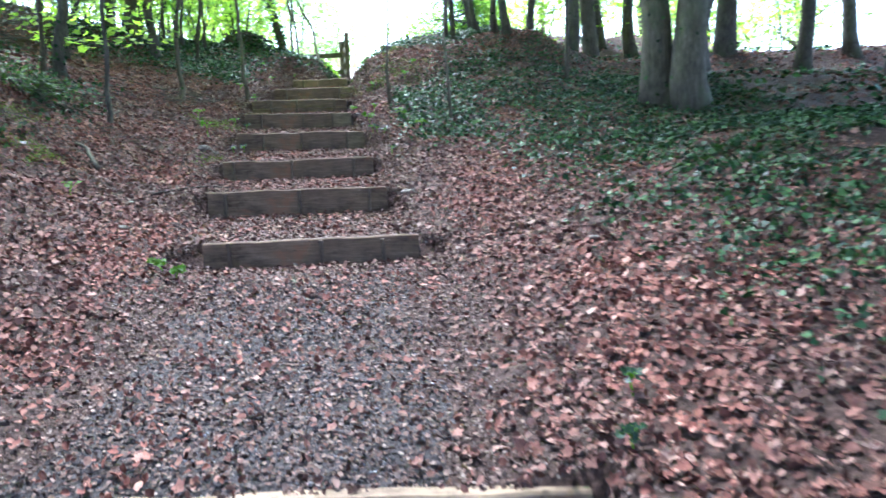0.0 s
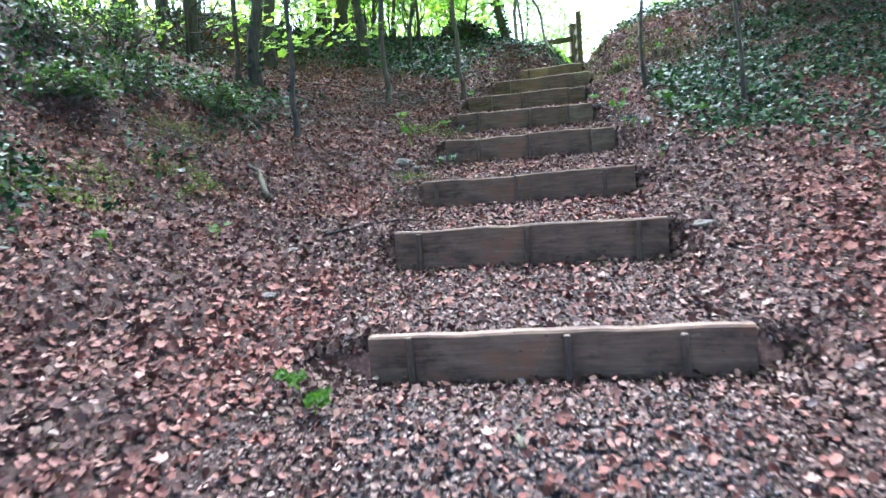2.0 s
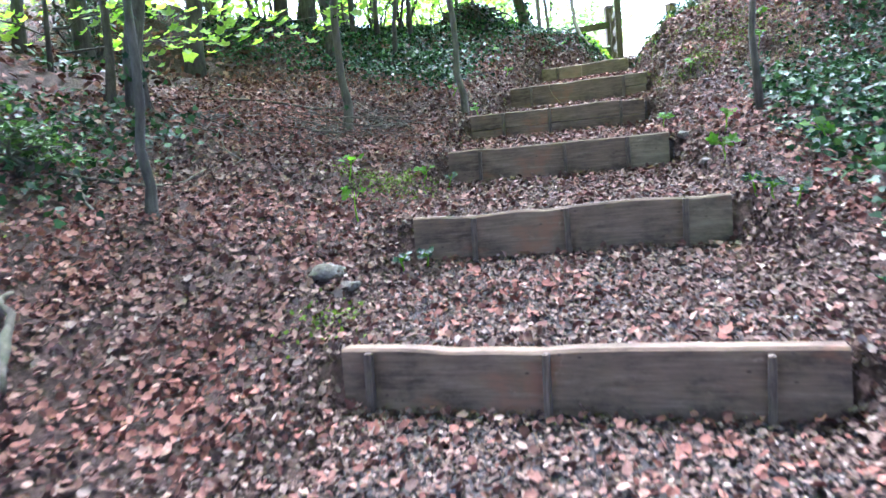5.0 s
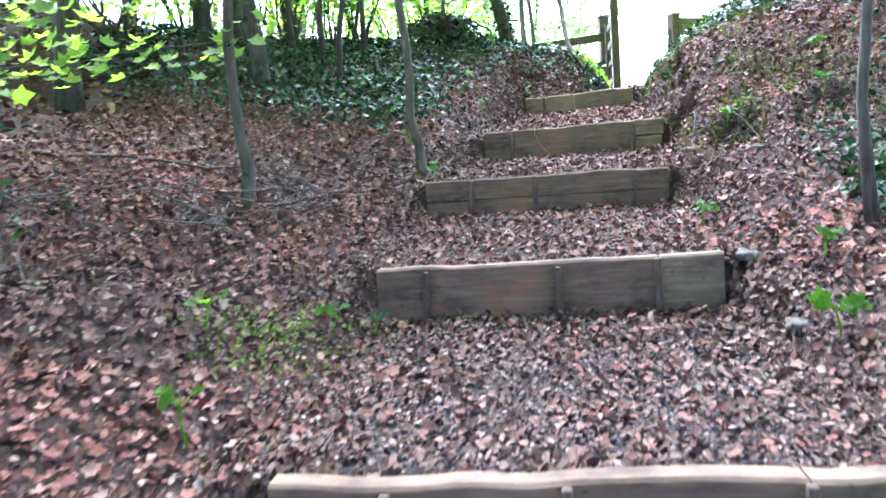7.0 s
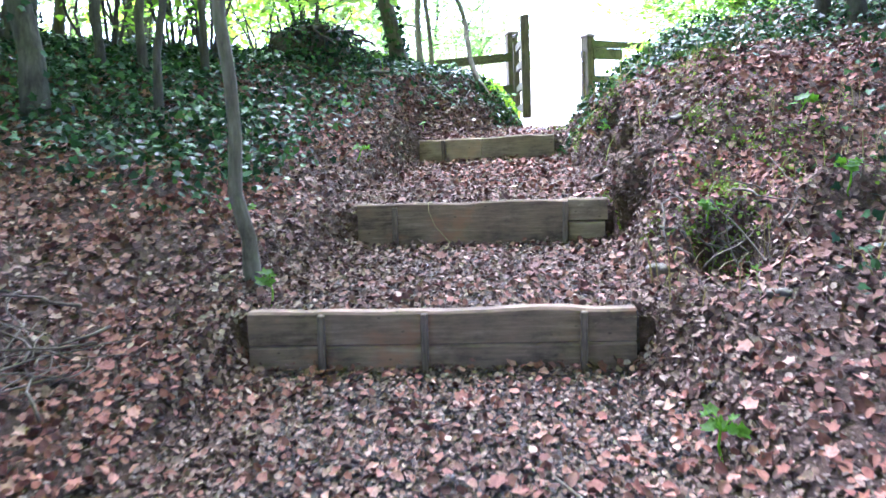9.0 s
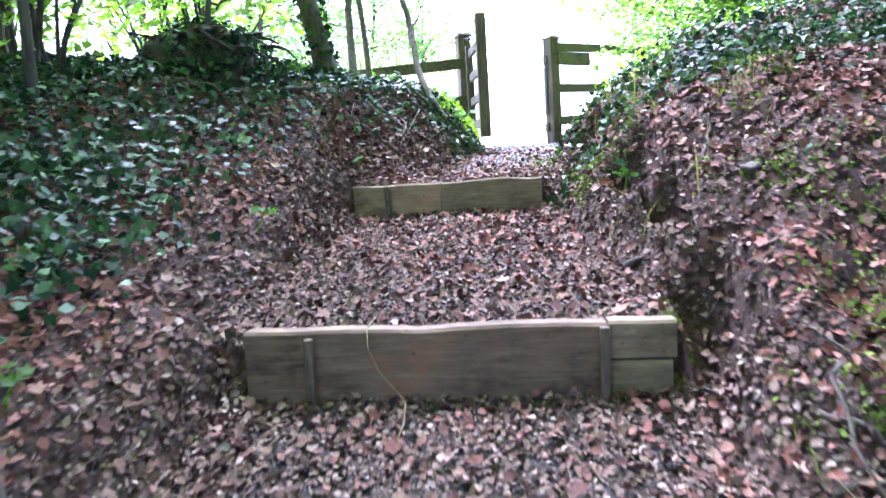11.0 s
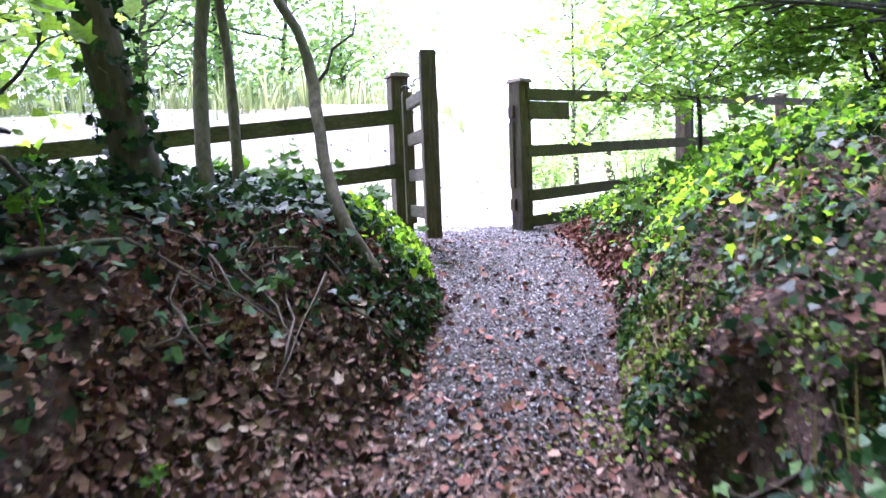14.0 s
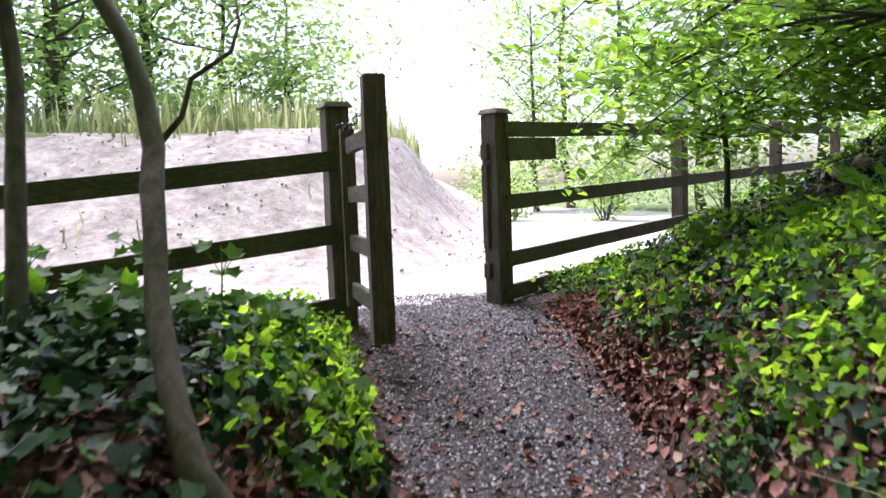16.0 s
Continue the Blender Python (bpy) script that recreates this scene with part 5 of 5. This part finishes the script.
blades("grass", 26000, (-14, 4, 21.0, 33), lambda x, y: smooth((far_bank(x, y) - 2.7) / 0.7) * (0.5 + 0.5 * vnoise(x, y, 0.8, 45)), (0.2, 0.75), M_GRASS, "long pale grass along the top of the cut bank", 69, wide=2.0)
blades("grass", 1500, (-0.3, 1.0, 10.6, 15.2), lambda x, y: smooth(off_path(x, y)[1] / 0.1) * smooth((vnoise(x, y, 0.3, 46) - 0.1) / 0.3), (0.08, 0.28), M_STALK, "thin straw-coloured grass stalks on the eroded bank", 68, 1.0, 0.3)


# seedlings with broad bright leaves
def seedling(x, y, tall, count, size, seed, material=None):
    rng = np.random.default_rng(seed)
    count, size = int(count * 1.4), size * 0.72
    t = thing("seedling", x, y, float(height(x, y)), "small seedling with bright green lobed leaves", "seedling", "seedlings")
    top = np.array([rng.normal() * 0.04, rng.normal() * 0.04, tall])
    v, f = tube(bend((0, 0, -0.03), top, 5, 0.008, rng), [0.005, 0.004, 0.004, 0.003, 0.002], 5)
    mesh_object("stalk", v.tolist(), f, M_IVY_FRESH, t)
    for k in range(count):
        a = rng.uniform(0, 2 * math.pi)
        e = top * rng.uniform(0.6, 1.0) + np.array([math.cos(a), math.sin(a), 0.25]) * size * rng.uniform(0.5, 1.1)
        v, f = tube([top * 0.7, (top * 0.7 + e) / 2 + np.array([0, 0, 0.01]), e], [0.002, 0.0018, 0.0015], 4)
        mesh_object("leaf_stalk", v.tolist(), f, M_IVY_FRESH, t)
        scatter("leaf", e[None, :], np.array([[0, -0.55, 0.85]]), size * rng.uniform(0.7, 1.15, 1), LOBED, material or M_IVY_FRESH, t, tilt=0.25, seed=seed * 31 + k)


SEEDLINGS = [(-1.15, 4.55, 0.08, 14, 0.06), (-1.25, 4.65, 0.1, 12, 0.06), (-2.3, 5.9, 0.1, 4, 0.08), (-2.6, 5.4, 0.1, 4, 0.08), (-1.85, 8.4, 0.16, 4, 0.08), (-2.1, 8.9, 0.12, 3, 0.08), (-1.7, 9.1, 0.1, 4, 0.07),
             (-1.75, 10.9, 0.12, 5, 0.08), (-2.1, 11.5, 0.1, 5, 0.08), (-0.28, 10.1, 0.1, 6, 0.06), (0.0, 9.4, 0.12, 5, 0.06), (0.05, 10.9, 0.12, 7, 0.07), (-0.02, 11.3, 0.1, 6, 0.07), (-0.05, 9.0, 0.12, 8, 0.08),
             (-0.2, 12.9, 0.15, 4, 0.06), (-2.0, 13.3, 0.1, 4, 0.08), (-1.8, 12.7, 0.1, 4, 0.08), (-1.5, 13.9, 0.1, 4, 0.05), (-1.45, 16.2, 0.42, 5, 0.1), (-1.25, 16.3, 0.36, 4, 0.1), (-1.05, 15.9, 0.2, 6, 0.09),
             (-0.9, 15.2, 0.12, 6, 0.07), (-0.85, 15.7, 0.14, 6, 0.08), (0.5, 16.4, 0.2, 7, 0.08), (0.7, 16.9, 0.25, 7, 0.09), (0.35, 15.6, 0.16, 6, 0.07), (1.0, 16.2, 0.2, 6, 0.09), (-1.9, 14.3, 0.2, 5, 0.08),
             (0.5, 11.2, 0.12, 5, 0.08), (0.6, 12.0, 0.12, 5, 0.08), (0.55, 8.1, 0.12, 6, 0.08), (0.4, 8.7, 0.14, 7, 0.08), (-1.35, 14.6, 0.1, 5, 0.05), (-1.6, 16.7, 0.3, 6, 0.1), (-2.0, 16.4, 0.35, 6, 0.1), (-2.4, 16.7, 0.3, 6, 0.1)]
for k, (x, y, tall, n, s) in enumerate(SEEDLINGS):
    seedling(x, y, tall, n, s, 500 + k)

# ivy sprigs at the feet of the middle steps
for k, (x, y) in enumerate([(-1.5, 8.02), (-1.42, 8.08), (0.02, 8.42), (0.12, 8.2), (0.06, 8.3), (-1.6, 9.25), (0.2, 7.4), (0.62, 2.05), (0.8, 2.2), (0.95, 2.6)]):
    seedling(x, y, 0.09, 9, 0.05, 700 + k, M_IVY)

for k in range(26):
    rng = np.random.default_rng(840 + k)
    seedling(rng.uniform(-2.0, -0.95), rng.uniform(15.75, 16.7), rng.uniform(0.1, 0.22), 6, rng.uniform(0.08, 0.12), 840 + k)

for k in range(34):
    rng = np.random.default_rng(900 + k)
    y = rng.uniform(15.4, 17.1)
    x = rng.uniform(-2.7, -0.85)
    if k % 3 == 2:
        x, y = rng.uniform(0.55, 1.6), rng.uniform(15.4, 17.4)
    seedling(x, y, rng.uniform(0.08, 0.24), 6, rng.uniform(0.07, 0.11), 900 + k)

lay("rubble", 26000, (-16, 5, 18.5, 36), lambda x, y: smooth(far_bank(x, y) / 0.5 + 0.4) * smooth((4.4 - far_bank(x, y)) / 0.8) * (y > 18.6), (0.015, 0.05), PEBBLE, M_RUBBLE,
    "pale broken stones and clods on the cut bank", (-0.02, 0.004), 0.6, 71, "rubble")
blades("grass", 3600, (-16, 6, 18.8, 34), lambda x, y: smooth((vnoise(x, y, 1.1, 44) - 0.4) / 0.2) * smooth(far_bank(x, y) + 0.4), (0.08, 0.28), M_GRASS, "sparse tufts of grass on the cut bank", 73, 0.6, 1.2)


def brush_heap(x, y, wide, count, seed):
    rng = np.random.default_rng(seed)
    g = float(height(x, y))
    t = thing("brush_heap", x, y, g, "low tangled heap of dead brown twigs on the leaves", "brush", "brush heaps")
    for k in range(count):
        a, b = rng.normal(size=2) * wide, rng.normal(size=2) * wide
        za, zb = float(height(x + a[0], y + a[1])) - g, float(height(x + b[0], y + b[1])) - g
        v, f = tube(bend((a[0], a[1], za + rng.uniform(0, 0.14)), (b[0], b[1], zb + rng.uniform(0.0, 0.16)), 7, 0.03, rng), np.linspace(rng.uniform(0.003, 0.0065), 0.0015, 7), 5)
        mesh_object("twig", v.tolist(), f, M_TWIG, t, shade=True)


brush_heap(-2.6, 9.7, 0.2, 34, 1)
brush_heap(-2.3, 10.25, 0.2, 34, 2)
brush_heap(-3.2, 9.3, 0.22, 20, 3)
brush_heap(-3.4, 6.9, 0.25, 14, 4)
brush_heap(-1.45, 14.5, 0.22, 22, 5)
brush_heap(-1.25, 15.6, 0.2, 16, 6)
brush_heap(0.1, 11.2, 0.16, 16, 7)


def young_sycamore(x, y, trunk, boughs, label, leaf, per, seed):
    """A thin young tree with a few boughs of broad leaves."""
    rng = np.random.default_rng(seed)
    g = float(height(x, y))
    t = thing("sapling", x, y, g, label, "sapling", "young sycamores")
    o = np.array([x, y, g])
    v, f = tube(np.array(trunk), np.linspace(0.022, 0.006, len(trunk)), 7, 0.05, seed)
    mesh_object("trunk", v.tolist(), f, M_BARK_DARK, t, shade=True)
    spots_ = []
    for run in boughs:
        p = np.array(run) - o
        n = 12
        q = np.linspace(0, len(p) - 1, n)
        line = np.stack([np.interp(q, range(len(p)), p[:, i]) for i in range(3)], -1) + rng.normal(size=(n, 3)) * 0.012
        v, f = tube(line, np.linspace(0.009, 0.003, n), 6)
        mesh_object("limb", v.tolist(), f, M_BARK_DARK, t, shade=True)
        for c in line[3:]:
            spots_ += [c + rng.normal(size=3) * np.array([0.12, 0.12, 0.07]) for _ in range(per)]
    pos = np.array(spots_)
    scatter("crown", pos, np.tile([0.0, -0.45, 1.0], (len(pos), 1)), leaf * rng.uniform(0.65, 1.2, len(pos)), LOBED, M_LEAF, t, tilt=0.35, seed=seed)


young_sycamore(-4.75, 9.55, [(0, 0, -0.05), (0.02, 0, 0.5), (0.0, 0.05, 1.1), (0.05, 0.05, 2.2), (0.0, 0.1, 3.6)],
               [((-4.72, 9.6, 3.55), (-3.7, 9.85, 3.6), (-2.6, 10.2, 3.68)), ((-4.72, 9.6, 3.75), (-3.9, 9.4, 3.75), (-2.9, 9.3, 3.7)), ((-4.72, 9.6, 4.0), (-4.1, 9.9, 4.4), (-3.3, 10.4, 4.5)),
                ((-4.72, 9.6, 3.7), (-5.2, 9.4, 3.9), (-5.6, 9.0, 4.0)), ((-4.72, 9.6, 4.4), (-4.2, 9.2, 4.8), (-3.4, 9.0, 4.9))],
               "thin young tree with wide bright green lobed leaves", 0.1, 11, 1)
young_sycamore(-2.45, 14.15, [(0, 0, -0.05), (0.05, 0, 0.4), (0.12, 0.0, 0.8), (0.1, 0.05, 1.4), (0.0, 0.1, 2.6)],
               [((-2.35, 14.15, 4.75), (-2.1, 14.2, 4.9), (-1.9, 14.4, 5.0)), ((-2.35, 14.2, 5.0), (-2.1, 14.4, 5.2), (-1.95, 14.7, 5.25)), ((-2.35, 14.2, 5.2), (-2.6, 14.5, 5.4), (-2.8, 15.0, 5.5)),
                ((-2.35, 14.2, 4.8), (-2.6, 14.3, 4.95), (-2.9, 14.5, 5.1)), ((-2.35, 14.2, 5.4), (-2.3, 14.6, 5.7), (-2.2, 15.2, 5.8))],
               "thin young tree with wide bright green lobed leaves beside the stump", 0.1, 6, 2)
young_sycamore(1.6, 17.75, [(0, 0, -0.05), (0.0, 0, 0.4), (-0.04, 0.0, 0.8), (-0.1, 0.02, 1.3), (-0.15, 0.1, 2.6)],
               [((1.55, 17.75, 5.0), (1.2, 17.6, 5.1), (0.85, 17.5, 5.05)), ((1.5, 17.75, 5.3), (1.1, 17.8, 5.45), (0.7, 17.9, 5.4)), ((1.5, 17.75, 5.2), (1.8, 17.6, 5.4), (2.2, 17.4, 5.5))],
               "thin pale-stemmed young tree with light green leaves by the fence", 0.06, 16, 3)


def small_sign():
    x, y = 3.2, 21.3
    t = thing("sign_post", x, y, float(height(x, y)), "small pale blue-grey sign plate on a thin post", "sign", turn=25)
    bm = bmesh.new()
    bmesh.ops.create_cone(bm, cap_ends=True, segments=12, radius1=0.03, radius2=0.03, depth=2.0, matrix=pose(0, 0.02, 0.95))
    part("post", bm, M_CHAIN, t)
    bm = bmesh.new()
    bmesh.ops.create_cube(bm, size=1, matrix=pose(0, -0.02, 1.7) @ Matrix.Diagonal((0.17, 0.012, 0.36, 1)))
    bmesh.ops.bevel(bm, geom=bm.edges[:], offset=0.004, segments=1, affect="EDGES")
    part("plate", bm, M_SIGN, t, "pale blue-grey plate")


M_SIGN = shader("painted_plate", 0.4, 0.5)[0]
M_SIGN.node_tree.nodes["Principled BSDF"].inputs["Base Color"].default_value = (0.55, 0.62, 0.7, 1)
small_sign()
